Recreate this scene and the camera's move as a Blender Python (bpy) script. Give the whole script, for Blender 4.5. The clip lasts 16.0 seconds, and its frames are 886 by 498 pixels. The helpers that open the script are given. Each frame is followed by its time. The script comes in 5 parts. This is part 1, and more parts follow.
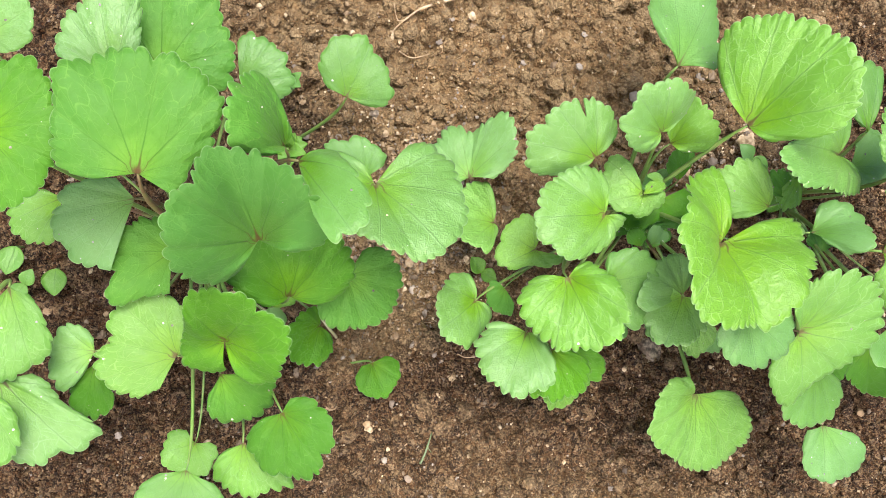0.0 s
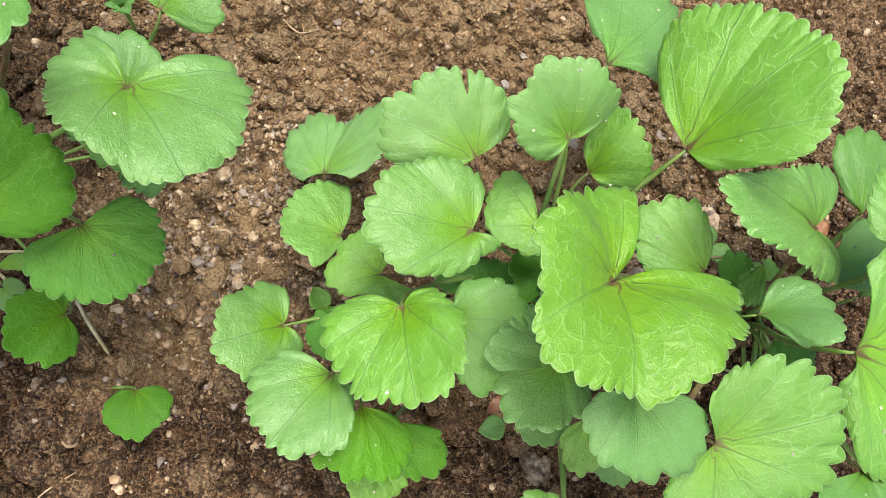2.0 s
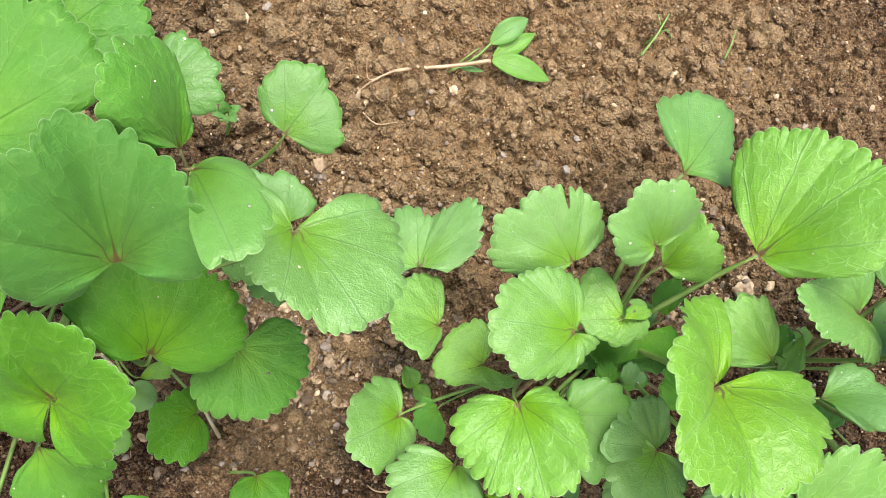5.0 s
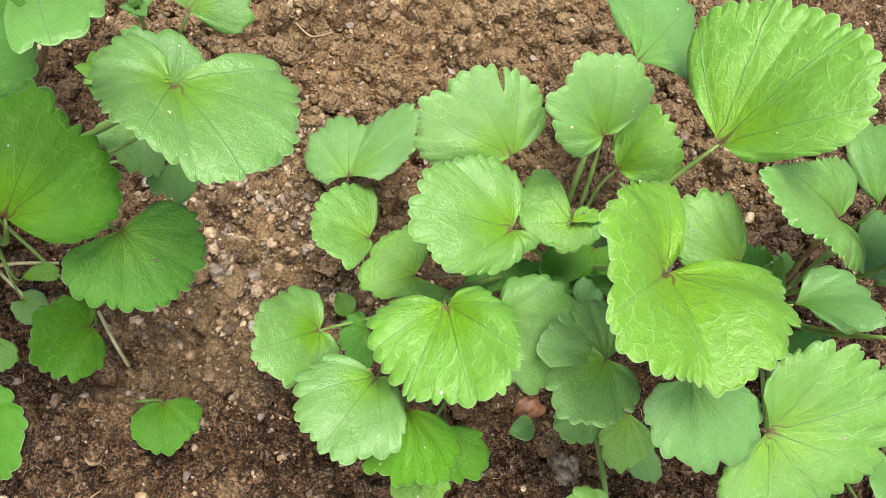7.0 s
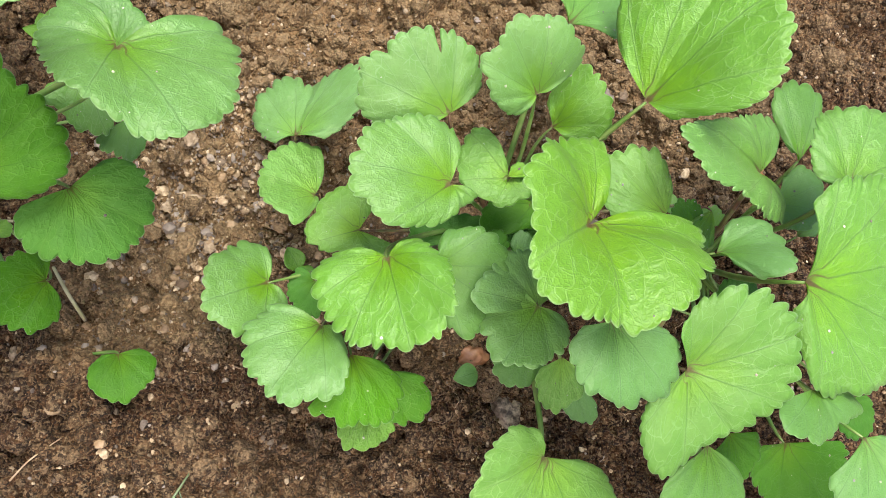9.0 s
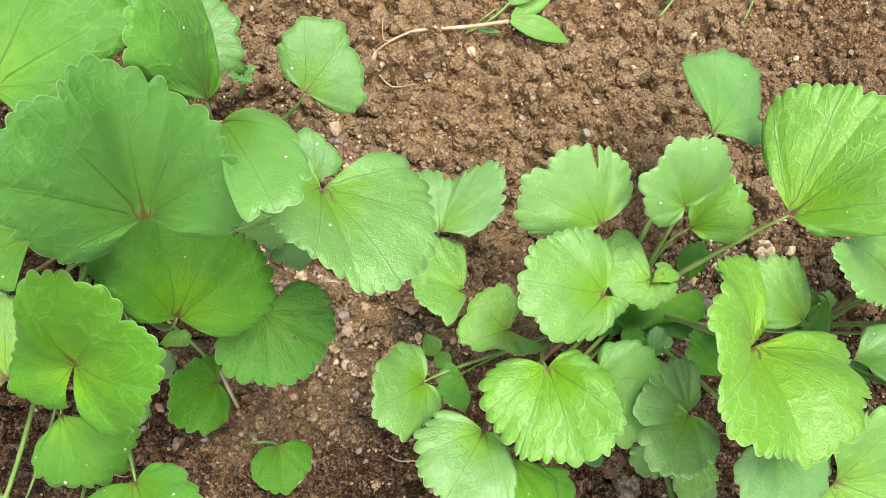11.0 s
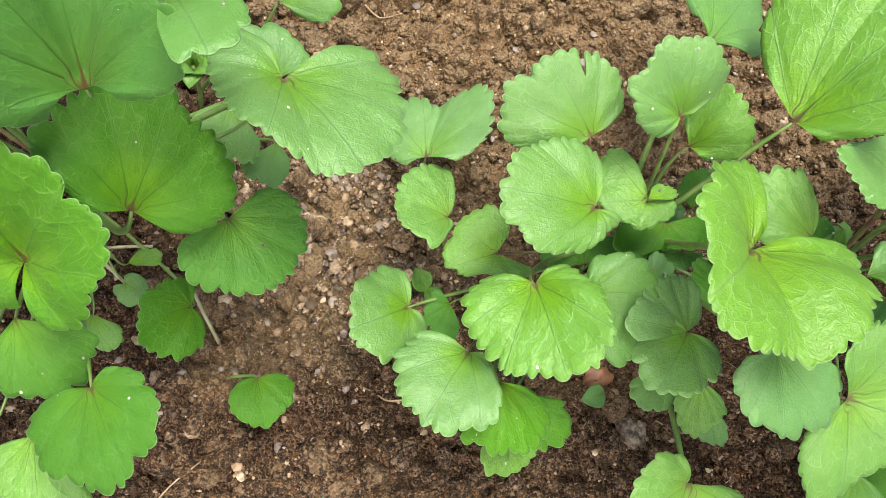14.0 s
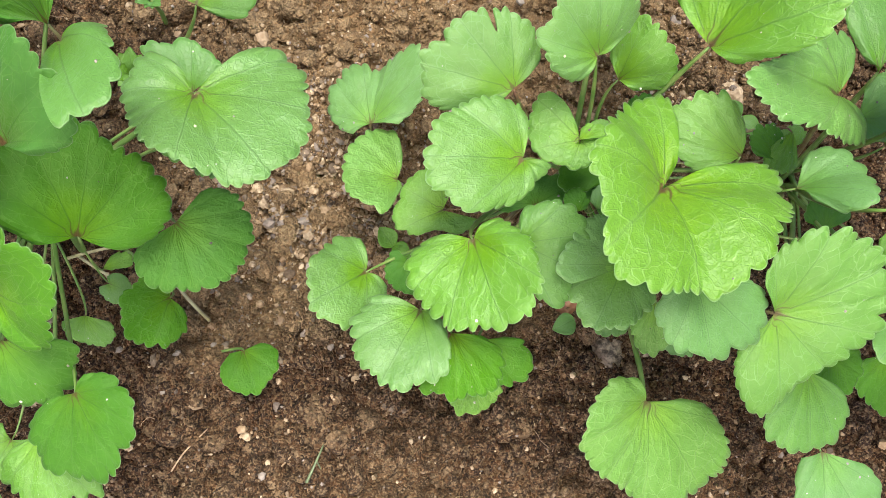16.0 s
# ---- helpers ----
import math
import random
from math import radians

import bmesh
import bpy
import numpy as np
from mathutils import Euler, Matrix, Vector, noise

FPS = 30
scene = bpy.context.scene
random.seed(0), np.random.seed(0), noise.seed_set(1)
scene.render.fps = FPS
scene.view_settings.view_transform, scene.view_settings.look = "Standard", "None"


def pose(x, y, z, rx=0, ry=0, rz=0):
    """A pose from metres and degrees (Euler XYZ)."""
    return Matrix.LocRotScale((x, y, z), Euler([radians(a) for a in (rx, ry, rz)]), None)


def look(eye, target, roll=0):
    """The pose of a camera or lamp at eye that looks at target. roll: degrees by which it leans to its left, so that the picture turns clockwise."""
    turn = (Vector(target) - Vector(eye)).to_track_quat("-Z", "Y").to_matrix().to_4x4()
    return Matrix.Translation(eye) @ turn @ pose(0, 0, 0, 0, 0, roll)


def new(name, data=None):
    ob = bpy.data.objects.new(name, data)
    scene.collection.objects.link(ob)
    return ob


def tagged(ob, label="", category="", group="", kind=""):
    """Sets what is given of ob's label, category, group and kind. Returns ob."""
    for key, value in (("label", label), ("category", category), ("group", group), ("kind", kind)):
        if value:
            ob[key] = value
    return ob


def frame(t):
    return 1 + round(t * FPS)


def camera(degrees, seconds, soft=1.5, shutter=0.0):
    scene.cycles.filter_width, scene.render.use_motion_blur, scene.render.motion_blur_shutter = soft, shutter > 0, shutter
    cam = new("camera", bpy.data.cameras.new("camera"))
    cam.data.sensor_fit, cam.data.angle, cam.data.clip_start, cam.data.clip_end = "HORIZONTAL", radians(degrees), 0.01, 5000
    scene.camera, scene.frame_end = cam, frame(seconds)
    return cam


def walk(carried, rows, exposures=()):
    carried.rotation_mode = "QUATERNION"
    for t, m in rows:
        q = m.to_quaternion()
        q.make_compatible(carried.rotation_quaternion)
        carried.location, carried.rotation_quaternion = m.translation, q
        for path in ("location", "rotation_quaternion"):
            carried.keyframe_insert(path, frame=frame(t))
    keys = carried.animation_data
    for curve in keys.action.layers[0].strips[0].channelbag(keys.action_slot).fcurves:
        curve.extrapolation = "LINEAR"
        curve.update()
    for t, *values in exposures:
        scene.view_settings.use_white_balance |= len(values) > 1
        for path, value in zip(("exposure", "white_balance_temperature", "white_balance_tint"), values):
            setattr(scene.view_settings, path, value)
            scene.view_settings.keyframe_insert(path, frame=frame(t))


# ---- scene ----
cam = camera(53.5, 16.0, soft=0.7)
PATH = [
    (0, (0.0672, 0.0384, 0.5039), (0.1589, 0.0328, 0.0124), 89.95),
    (0.5, (0.1173, -0.0010, 0.4474), (0.2030, 0.0469, -0.0428), 62.98),
    (1, (0.1096, -0.0164, 0.4306), (0.2062, 0.0584, -0.0543), 58.52),
    (1.5, (0.1384, -0.0256, 0.4211), (0.2196, 0.0664, -0.0636), 48.42),
    (2, (0.1823, -0.0264, 0.3899), (0.2434, 0.0742, -0.0960), 40.25),
    (2.5, (0.1808, -0.0379, 0.3887), (0.2569, 0.0681, -0.0939), 43.91),
    (3, (0.1566, -0.0288, 0.4018), (0.2597, 0.0629, -0.0788), 55.92),
    (3.5, (0.1068, 0.0080, 0.4179), (0.2236, 0.0824, -0.0625), 65.46),
    (3.7, (0.0945, 0.0142, 0.4184), (0.2134, 0.0986, -0.0598), 62.37),
    (5.8, (0.0986, 0.0029, 0.4180), (0.2026, 0.0914, -0.0630), 56.39),
    (6, (0.1043, -0.0048, 0.4107), (0.2094, 0.0887, -0.0691), 54.75),
    (6.5, (0.1214, -0.0248, 0.3964), (0.2244, 0.0764, -0.0823), 51.70),
    (7, (0.1480, -0.0359, 0.3799), (0.2406, 0.0770, -0.0983), 46.59),
    (7.5, (0.1418, -0.0418, 0.3863), (0.2445, 0.0671, -0.0908), 50.17),
    (8, (0.1468, -0.0276, 0.3858), (0.2429, 0.0752, -0.0940), 51.43),
    (8.5, (0.1656, -0.0344, 0.3862), (0.2603, 0.0737, -0.0927), 49.40),
    (9, (0.1563, -0.0425, 0.3973), (0.2679, 0.0525, -0.0808), 55.84),
    (9.5, (0.1089, -0.0107, 0.4065), (0.2389, 0.0658, -0.0702), 65.91),
    (9.7, (0.0902, 0.0017, 0.4109), (0.2188, 0.0810, -0.0657), 65.15),
    (11.8, (0.0784, 0.0057, 0.4020), (0.1913, 0.0773, -0.0798), 64.07),
    (12, (0.0759, 0.0114, 0.4075), (0.1894, 0.0793, -0.0747), 65.94),
    (12.3, (0.0779, 0.0190, 0.4071), (0.1858, 0.0907, -0.0759), 64.17),
    (12.5, (0.0787, 0.0222, 0.3934), (0.1900, 0.0923, -0.0890), 66.11),
    (13, (0.1000, -0.0066, 0.4032), (0.1945, 0.0827, -0.0796), 53.66),
    (13.5, (0.1185, -0.0230, 0.3929), (0.2030, 0.0701, -0.0911), 48.93),
    (14, (0.1138, -0.0339, 0.3872), (0.2083, 0.0560, -0.0955), 52.50),
    (14.5, (0.1067, -0.0059, 0.3966), (0.2081, 0.0570, -0.0890), 63.74),
    (15, (0.1141, 0.0125, 0.4007), (0.2087, 0.0591, -0.0880), 68.93),
    (15.5, (0.1267, -0.0036, 0.4097), (0.2179, 0.0388, -0.0800), 69.58),
    (16, (0.1588, -0.0086, 0.4191), (0.2159, 0.0207, -0.0768), 61.00),
]
# the picture's exposure, in stops, drifts a little as the view changes
EXPOSURES = [(0.0, 1.96), (0.5, 1.90), (1.0, 1.89), (2.0, 1.76), (2.5, 1.72), (3.0, 1.79), (3.5, 1.90), (6.0, 1.89), (6.5, 1.83), (7.0, 1.80), (8.0, 1.72),
             (9.0, 1.74), (9.5, 1.86), (12.0, 1.91), (12.5, 1.89), (13.0, 1.88), (13.5, 1.78), (14.5, 1.85), (15.0, 1.89), (15.5, 1.87), (16.0, 1.79)]
walk(cam, [(t, look(eye, target, roll)) for t, eye, target, roll in PATH], EXPOSURES)

# ---- light: bright overcast daylight ----
world = bpy.data.worlds.new("overcast_sky")
scene.world = world
world.use_nodes = True
wn = world.node_tree
sky = wn.nodes.new("ShaderNodeTexSky")
sky.sky_type = "NISHITA"
sky.sun_disc = False
sky.sun_elevation = radians(58)
sky.sun_rotation = radians(200)
sky.air_density, sky.dust_density, sky.ozone_density = 0.9, 4.5, 0.55
wn.links.new(sky.outputs["Color"], wn.nodes["Background"].inputs["Color"])
wn.nodes["Background"].inputs["Strength"].default_value = 0.105
sun = new("sun", bpy.data.lights.new("sun", "SUN"))
sun.data.energy, sun.data.angle, sun.data.color = 2.6, radians(34), (1.0, 0.95, 0.88)
sun.matrix_world = look((0.20, 0.85, 2.0), (0.15, 0.05, 0.0))


# ---- materials ----
def node_material(name):
    m = bpy.data.materials.new(name)
    m.use_nodes = True
    return m, m.node_tree.nodes, m.node_tree.links, m.node_tree.nodes["Principled BSDF"]


class Wires:
    """Small helper to chain shader nodes."""

    def __init__(self, nodes, links):
        self.nodes, self.links = nodes, links

    def put(self, socket, value):
        if isinstance(value, bpy.types.NodeSocket):
            self.links.new(value, socket)
        else:
            socket.default_value = value

    def math(self, op, a, b=0.0, c=0.0, clamp=False):
        n = self.nodes.new("ShaderNodeMath")
        n.operation, n.use_clamp = op, clamp
        for i, v in enumerate((a, b, c)):
            self.put(n.inputs[i], v)
        return n.outputs[0]

    def ramp(self, value, lo, hi, to_lo=0.0, to_hi=1.0):
        n = self.nodes.new("ShaderNodeMapRange")
        n.interpolation_type = "SMOOTHSTEP"
        for i, v in enumerate((value, lo, hi, to_lo, to_hi)):
            self.put(n.inputs[i], v)
        return n.outputs[0]

    def mix(self, fac, a, b, blend="MIX"):
        n = self.nodes.new("ShaderNodeMix")
        n.data_type, n.blend_type = "RGBA", blend
        self.put(n.inputs[0], fac)
        self.put(n.inputs[6], a)
        self.put(n.inputs[7], b)
        return n.outputs[2]

    def noise(self, coord, scale, detail=3.0, rough=0.55):
        n = self.nodes.new("ShaderNodeTexNoise")
        self.put(n.inputs["Vector"], coord)
        n.inputs["Scale"].default_value, n.inputs["Detail"].default_value, n.inputs["Roughness"].default_value = scale, detail, rough
        return n.outputs["Fac"]

    def voronoi(self, coord, scale, feature="F1", out="Distance"):
        n = self.nodes.new("ShaderNodeTexVoronoi")
        n.feature = feature
        self.put(n.inputs["Vector"], coord)
        n.inputs["Scale"].default_value = scale
        return n.outputs[out]

    def bump(self, height, strength, distance, normal=None):
        n = self.nodes.new("ShaderNodeBump")
        self.put(n.inputs["Height"], height)
        n.inputs["Strength"].default_value, n.inputs["Distance"].default_value = strength, distance
        if normal is not None:
            self.links.new(normal, n.inputs["Normal"])
        return n.outputs[0]


def leaf_material(name, inner, outer, vein, gloss=0.44, back=0.4, net_share=1.0, rib=1.0, film=1.0, glow=(0.20, 0.46, 0.005)):
    """Upper side of a mallow-like leaf: palmate veins, fine net, yellow-green heart with a red spot at the stalk.
    The map "fan" holds the place between the main veins and the share of the way to the rim, "flat" the place in metres."""
    m, nodes, links, bsdf = node_material(name)
    w = Wires(nodes, links)
    fan, flat = nodes.new("ShaderNodeUVMap"), nodes.new("ShaderNodeUVMap")
    fan.uv_map, flat.uv_map = "fan", "flat"
    split = nodes.new("ShaderNodeSeparateXYZ")
    links.new(fan.outputs[0], split.inputs[0])
    across, out = split.outputs[0], split.outputs[1]
    info = nodes.new("ShaderNodeObjectInfo")
    shift = nodes.new("ShaderNodeVectorMath")
    shift.operation = "MULTIPLY_ADD"
    links.new(info.outputs["Random"], shift.inputs[0])
    shift.inputs[1].default_value = (3.1, 5.7, 0.0)
    links.new(flat.outputs[0], shift.inputs[2])
    place = shift.outputs[0]
    wob = w.math("MULTIPLY_ADD", w.noise(place, 90.0, 2.0), 0.10, -0.05)
    side = w.math("ABSOLUTE", w.math("SUBTRACT", w.math("FRACT", w.math("ADD", across, wob)), 0.5))
    away = w.math("MULTIPLY", side, out)
    main = w.ramp(away, 0.004, 0.015, 1.0, 0.0)
    halo = w.ramp(away, 0.0, 0.055, 1.0, 0.0)
    # side veins leave the main ones at uneven steps
    uneven = w.math("MULTIPLY_ADD", w.noise(place, 38.0, 2.0), 0.34, -0.17)
    step = w.math("FRACT", w.math("MULTIPLY_ADD", w.math("SUBTRACT", w.math("ADD", out, w.math("ADD", wob, uneven)), w.math("MULTIPLY", away, 1.15)), 4.6, 0.2))
    second = w.math("MULTIPLY", w.ramp(w.math("ABSOLUTE", w.math("SUBTRACT", step, 0.5)), 0.012, 0.05, 1.0, 0.0), w.ramp(out, 0.2, 0.45))
    # the net between them: cells that narrow towards the stalk
    polar = nodes.new("ShaderNodeCombineXYZ")
    w.put(polar.inputs[0], w.math("MULTIPLY", across, 3.3))
    w.put(polar.inputs[1], w.math("MULTIPLY", out, 6.4))
    w.put(polar.inputs[2], w.math("MULTIPLY", info.outputs["Random"], 40.0))
    tex = nodes.new("ShaderNodeTexNoise")
    tex.inputs["Scale"].default_value = 120.0
    links.new(place, tex.inputs["Vector"])
    bent = nodes.new("ShaderNodeVectorMath")
    bent.operation = "MULTIPLY_ADD"
    links.new(tex.outputs["Color"], bent.inputs[0])
    bent.inputs[1].default_value = (0.9, 0.9, 0.0)
    links.new(polar.outputs[0], bent.inputs[2])
    cells = w.voronoi(bent.outputs[0], 1.0, "DISTANCE_TO_EDGE")
    broken = w.ramp(w.noise(place, 150.0, 2.0), 0.36, 0.58)
    net = w.math("MULTIPLY", w.ramp(cells, 0.008, 0.042, 1.0, 0.0), broken)
    thread = w.math("MULTIPLY", w.ramp(w.voronoi(bent.outputs[0], 2.3, "DISTANCE_TO_EDGE"), 0.01, 0.06, 1.0, 0.0), w.ramp(w.noise(place, 130.0, 2.0), 0.45, 0.65))
    fine = w.ramp(w.voronoi(place, 620.0, "DISTANCE_TO_EDGE"), 0.03, 0.2, 1.0, 0.0)
    blotch = w.noise(place, 55.0, 3.0)
    tone = w.mix(w.ramp(w.math("ADD", out, w.math("MULTIPLY_ADD", blotch, 0.5, -0.25)), 0.08, 0.62), (*inner, 1), (*outer, 1))
    hue = nodes.new("ShaderNodeHueSaturation")
    w.put(hue.inputs["Hue"], w.math("MULTIPLY_ADD", info.outputs["Random"], 0.012, 0.494))
    w.put(hue.inputs["Saturation"], w.math("MULTIPLY_ADD", info.outputs["Random"], -0.16, 1.06))
    w.put(hue.inputs["Value"], w.math("MULTIPLY_ADD", w.math("FRACT", w.math("MULTIPLY", info.outputs["Random"], 7.3)), 0.16, 0.95))
    links.new(tone, hue.inputs["Color"])
    webs = w.math("MULTIPLY", w.math("MAXIMUM", net, w.math("MULTIPLY", thread, 0.45)), w.ramp(out, 0.12, 0.7, 0.06 * net_share, 0.66 * net_share))
    lines = w.math("MAXIMUM", w.math("MULTIPLY", halo, w.ramp(out, 0.25, 0.8, 0.0, 0.30)), w.math("MAXIMUM", w.math("MULTIPLY", second, 0.40 * net_share), webs))
    color = w.mix(w.math("MULTIPLY", lines, 0.75), hue.outputs[0], (*vein, 1))
    color = w.mix(w.math("MULTIPLY", main, w.ramp(out, 0.15, 0.9, 0.75, 0.45 * rib)), color, (outer[0] * 0.42, outer[1] * 0.50, outer[2] * 0.35, 1))
    color = w.mix(w.math("MULTIPLY", w.ramp(blotch, 0.35, 0.7), 0.25), color, (inner[0] * 0.55, inner[1] * 0.62, inner[2] * 0.7, 1))
    mottle = w.noise(place, 240.0, 3.0, 0.65)
    color = w.mix(w.ramp(mottle, 0.44, 0.68, 0.0, 0.30), color, (outer[0] * 0.66, outer[1] * 0.70, outer[2] * 0.6, 1))
    spot = w.math("MAXIMUM", w.ramp(w.math("ADD", out, wob), 0.01, 0.07, 1.0, 0.0), w.math("MULTIPLY", main, w.ramp(out, 0.07, 0.22, 0.9, 0.0)))
    color = w.mix(w.math("MULTIPLY", spot, 0.9), color, (0.085, 0.018, 0.009, 1))
    # thin bright edge painted along the rim, as if lit from behind
    rim = w.ramp(out, 0.986, 0.999)
    color = w.mix(w.math("MULTIPLY", rim, 0.5), color, (0.30, 0.46, 0.20, 1))
    links.new(color, bsdf.inputs["Base Color"])
    w.put(bsdf.inputs["Roughness"], w.math("MULTIPLY_ADD", blotch, 0.24, gloss))
    bsdf.inputs["Specular IOR Level"].default_value = 0.30 * film
    bsdf.inputs["Coat Weight"].default_value = 0.05
    bsdf.inputs["Coat Roughness"].default_value = 0.38
    bsdf.inputs["Sheen Weight"].default_value = 0.05
    bsdf.inputs["Sheen Roughness"].default_value = 0.6
    relief = w.math("SUBTRACT", w.math("MULTIPLY", fine, -0.15), w.math("ADD", w.math("MULTIPLY", main, 0.3), w.math("ADD", w.math("MULTIPLY", second, 0.35 * net_share), w.math("MULTIPLY", net, 0.22 * net_share))))
    links.new(w.bump(w.math("ADD", w.math("MULTIPLY_ADD", w.ramp(cells, 0.0, 0.30), 0.42 * net_share ** 2, relief), w.math("MULTIPLY_ADD", w.noise(place, 260.0, 2.0), 0.8, w.math("MULTIPLY", blotch, 1.2))), 0.55, 0.0010), bsdf.inputs["Normal"])
    clear = nodes.new("ShaderNodeBsdfTranslucent")
    links.new(w.mix(0.7, color, (*glow, 1)), clear.inputs["Color"])
    blend = nodes.new("ShaderNodeMixShader")
    blend.inputs[0].default_value = back
    links.new(bsdf.outputs[0], blend.inputs[1])
    links.new(clear.outputs[0], blend.inputs[2])
    links.new(blend.outputs[0], nodes["Material Output"].inputs["Surface"])
    return m


# outer greens of young, grown and milky leaves include painted sky sheen
LEAF_BRIGHT = leaf_material("leaf_young", (0.146, 0.318, 0.001), (0.117, 0.282, 0.026), (0.34, 0.54, 0.16), gloss=0.36, net_share=0.85, rib=0.8, film=1.7)
LEAF_MID = leaf_material("leaf_grown", (0.112, 0.275, 0.001), (0.104, 0.262, 0.028), (0.32, 0.52, 0.19), gloss=0.35, net_share=0.75, film=1.8)
# for dark leaves, with shade painted in for low and overhung ones
LEAF_DEEP_SHADE = leaf_material("leaf_deep_shade", (0.070, 0.200, 0.001), (0.048, 0.170, 0.008), (0.15, 0.34, 0.06), net_share=0.7, rib=0.3, film=0.7, glow=(0.10, 0.36, 0.003))
LEAF_LUSH = leaf_material("leaf_lush", (0.104, 0.27, 0.001), (0.062, 0.205, 0.009), (0.20, 0.42, 0.07), net_share=0.85, rib=0.3, film=0.7, glow=(0.12, 0.42, 0.003))
# paler than the grown green: a milky leaf plus sheen put into its colour
LEAF_MILKY_SHEEN = leaf_material("leaf_milky_sheen", (0.118, 0.285, 0.003), (0.123, 0.276, 0.055), (0.30, 0.48, 0.23), gloss=0.35, net_share=0.55, film=2.0)
LEAF_PALE = leaf_material("leaf_smooth", (0.088, 0.240, 0.008), (0.096, 0.240, 0.042), (0.24, 0.42, 0.18), gloss=0.36, net_share=0.45, film=1.8)


def stalk_material(name, low, high):
    m, nodes, links, bsdf = node_material(name)
    w = Wires(nodes, links)
    coord = nodes.new("ShaderNodeTexCoord").outputs["Object"]
    links.new(w.mix(w.ramp(w.noise(coord, 120.0), 0.35, 0.65), (*low, 1), (*high, 1)), bsdf.inputs["Base Color"])
    bsdf.inputs["Roughness"].default_value = 0.45
    bsdf.inputs["Subsurface Weight"].default_value = 0.1
    bsdf.inputs["Subsurface Radius"].default_value = (0.002, 0.003, 0.001)
    links.new(w.bump(w.noise(coord, 900.0), 0.3, 0.0004), bsdf.inputs["Normal"])
    return m


STALK = stalk_material("green_stalk", (0.085, 0.17, 0.03), (0.14, 0.21, 0.05))
RED_STALK = stalk_material("reddish_stalk", (0.12, 0.06, 0.035), (0.14, 0.15, 0.045))
ROOT = stalk_material("pale_root", (0.22, 0.14, 0.08), (0.34, 0.25, 0.15))


def soil_material(name, dark, mid, light, grain=1.0, island=False):
    m, nodes, links, bsdf = node_material(name)
    w = Wires(nodes, links)
    coord = nodes.new("ShaderNodeNewGeometry").outputs["Position"]
    big, small, tiny = w.noise(coord, 14.0, 4.0), w.noise(coord, 170.0 * grain, 5.0, 0.7), w.noise(coord, 900.0, 3.0, 0.7)
    cell = nodes.new("ShaderNodeTexVoronoi")
    cell.inputs["Scale"].default_value = 620.0
    warp = nodes.new("ShaderNodeVectorMath")
    warp.operation = "MULTIPLY_ADD"
    soft = nodes.new("ShaderNodeTexNoise")
    soft.inputs["Scale"].default_value = 500.0
    links.new(coord, soft.inputs["Vector"])
    links.new(soft.outputs["Color"], warp.inputs[0])
    warp.inputs[1].default_value = (0.0022, 0.0022, 0.0022)
    links.new(coord, warp.inputs[2])
    links.new(warp.outputs[0], cell.inputs["Vector"])
    grains = nodes.new("ShaderNodeSeparateColor")
    links.new(cell.outputs["Color"], grains.inputs[0])
    color = w.mix(w.ramp(w.math("ADD", w.math("MULTIPLY", small, 0.75), w.math("MULTIPLY_ADD", grains.outputs[0], 0.5, -0.16)), 0.32, 0.64), (*dark, 1), (*mid, 1))
    # dry masks the paler patches of the bed; the rest is darker and redder
    centre = nodes.new("ShaderNodeVectorMath")
    centre.operation = "DISTANCE"
    links.new(coord, centre.inputs[0])
    centre.inputs[1].default_value = (0.22, 0.24, 0.0)
    ragged = w.math("ADD", w.math("MULTIPLY_ADD", big, 0.30, -0.15), w.math("MULTIPLY_ADD", small, 0.10, -0.05))
    here = w.ramp(w.math("SUBTRACT", centre.outputs["Value"], ragged), 0.13, 0.29, 1.0, 0.0)
    there = w.math("MULTIPLY", w.ramp(w.noise(coord, 3.1, 5.0, 0.6), 0.45, 0.68), w.ramp(centre.outputs["Value"], 0.35, 0.75, 0.0, 0.5))
    front = nodes.new("ShaderNodeVectorMath")
    front.operation = "DISTANCE"
    links.new(coord, front.inputs[0])
    front.inputs[1].default_value = (0.22, -0.26, 0.0)
    front_pale = w.math("MULTIPLY", w.ramp(w.math("SUBTRACT", front.outputs["Value"], ragged), 0.11, 0.25, 1.0, 0.0), 0.35)
    path = nodes.new("ShaderNodeVectorMath")
    path.operation = "DISTANCE"
    links.new(coord, path.inputs[0])
    path.inputs[1].default_value = (0.138, 0.036, 0.0)
    strip = w.math("MULTIPLY", w.ramp(w.math("SUBTRACT", path.outputs["Value"], w.math("MULTIPLY", ragged, 0.4)), 0.035, 0.085, 1.0, 0.0), 0.95)
    dry = w.math("MAXIMUM", w.math("MAXIMUM", w.math("MAXIMUM", here, front_pale), there), strip)
    color = w.mix(dry, w.mix(1.0, color, (0.48, 0.385, 0.29, 1), "MULTIPLY"), color)
    sand = w.mix(dry, (light[0] * 0.70, light[1] * 0.66, light[2] * 0.64, 1), (*light, 1))
    if island:
        rnd = w.math("FRACT", w.math("ADD", nodes.new("ShaderNodeNewGeometry").outputs["Random Per Island"], nodes.new("ShaderNodeObjectInfo").outputs["Random"]))
        color = w.mix(w.ramp(rnd, 0.0, 0.5, 0.75, 0.0), color, (*dark, 1))
        color = w.mix(w.ramp(rnd, 0.78, 1.0, 0.0, 0.38), color, sand)
    color = w.mix(w.ramp(grains.outputs[1], 0.62, 1.0, 0.0, 0.75), color, sand)
    color = w.mix(w.math("MULTIPLY", w.ramp(tiny, 0.50, 0.64), 0.8), color, sand)
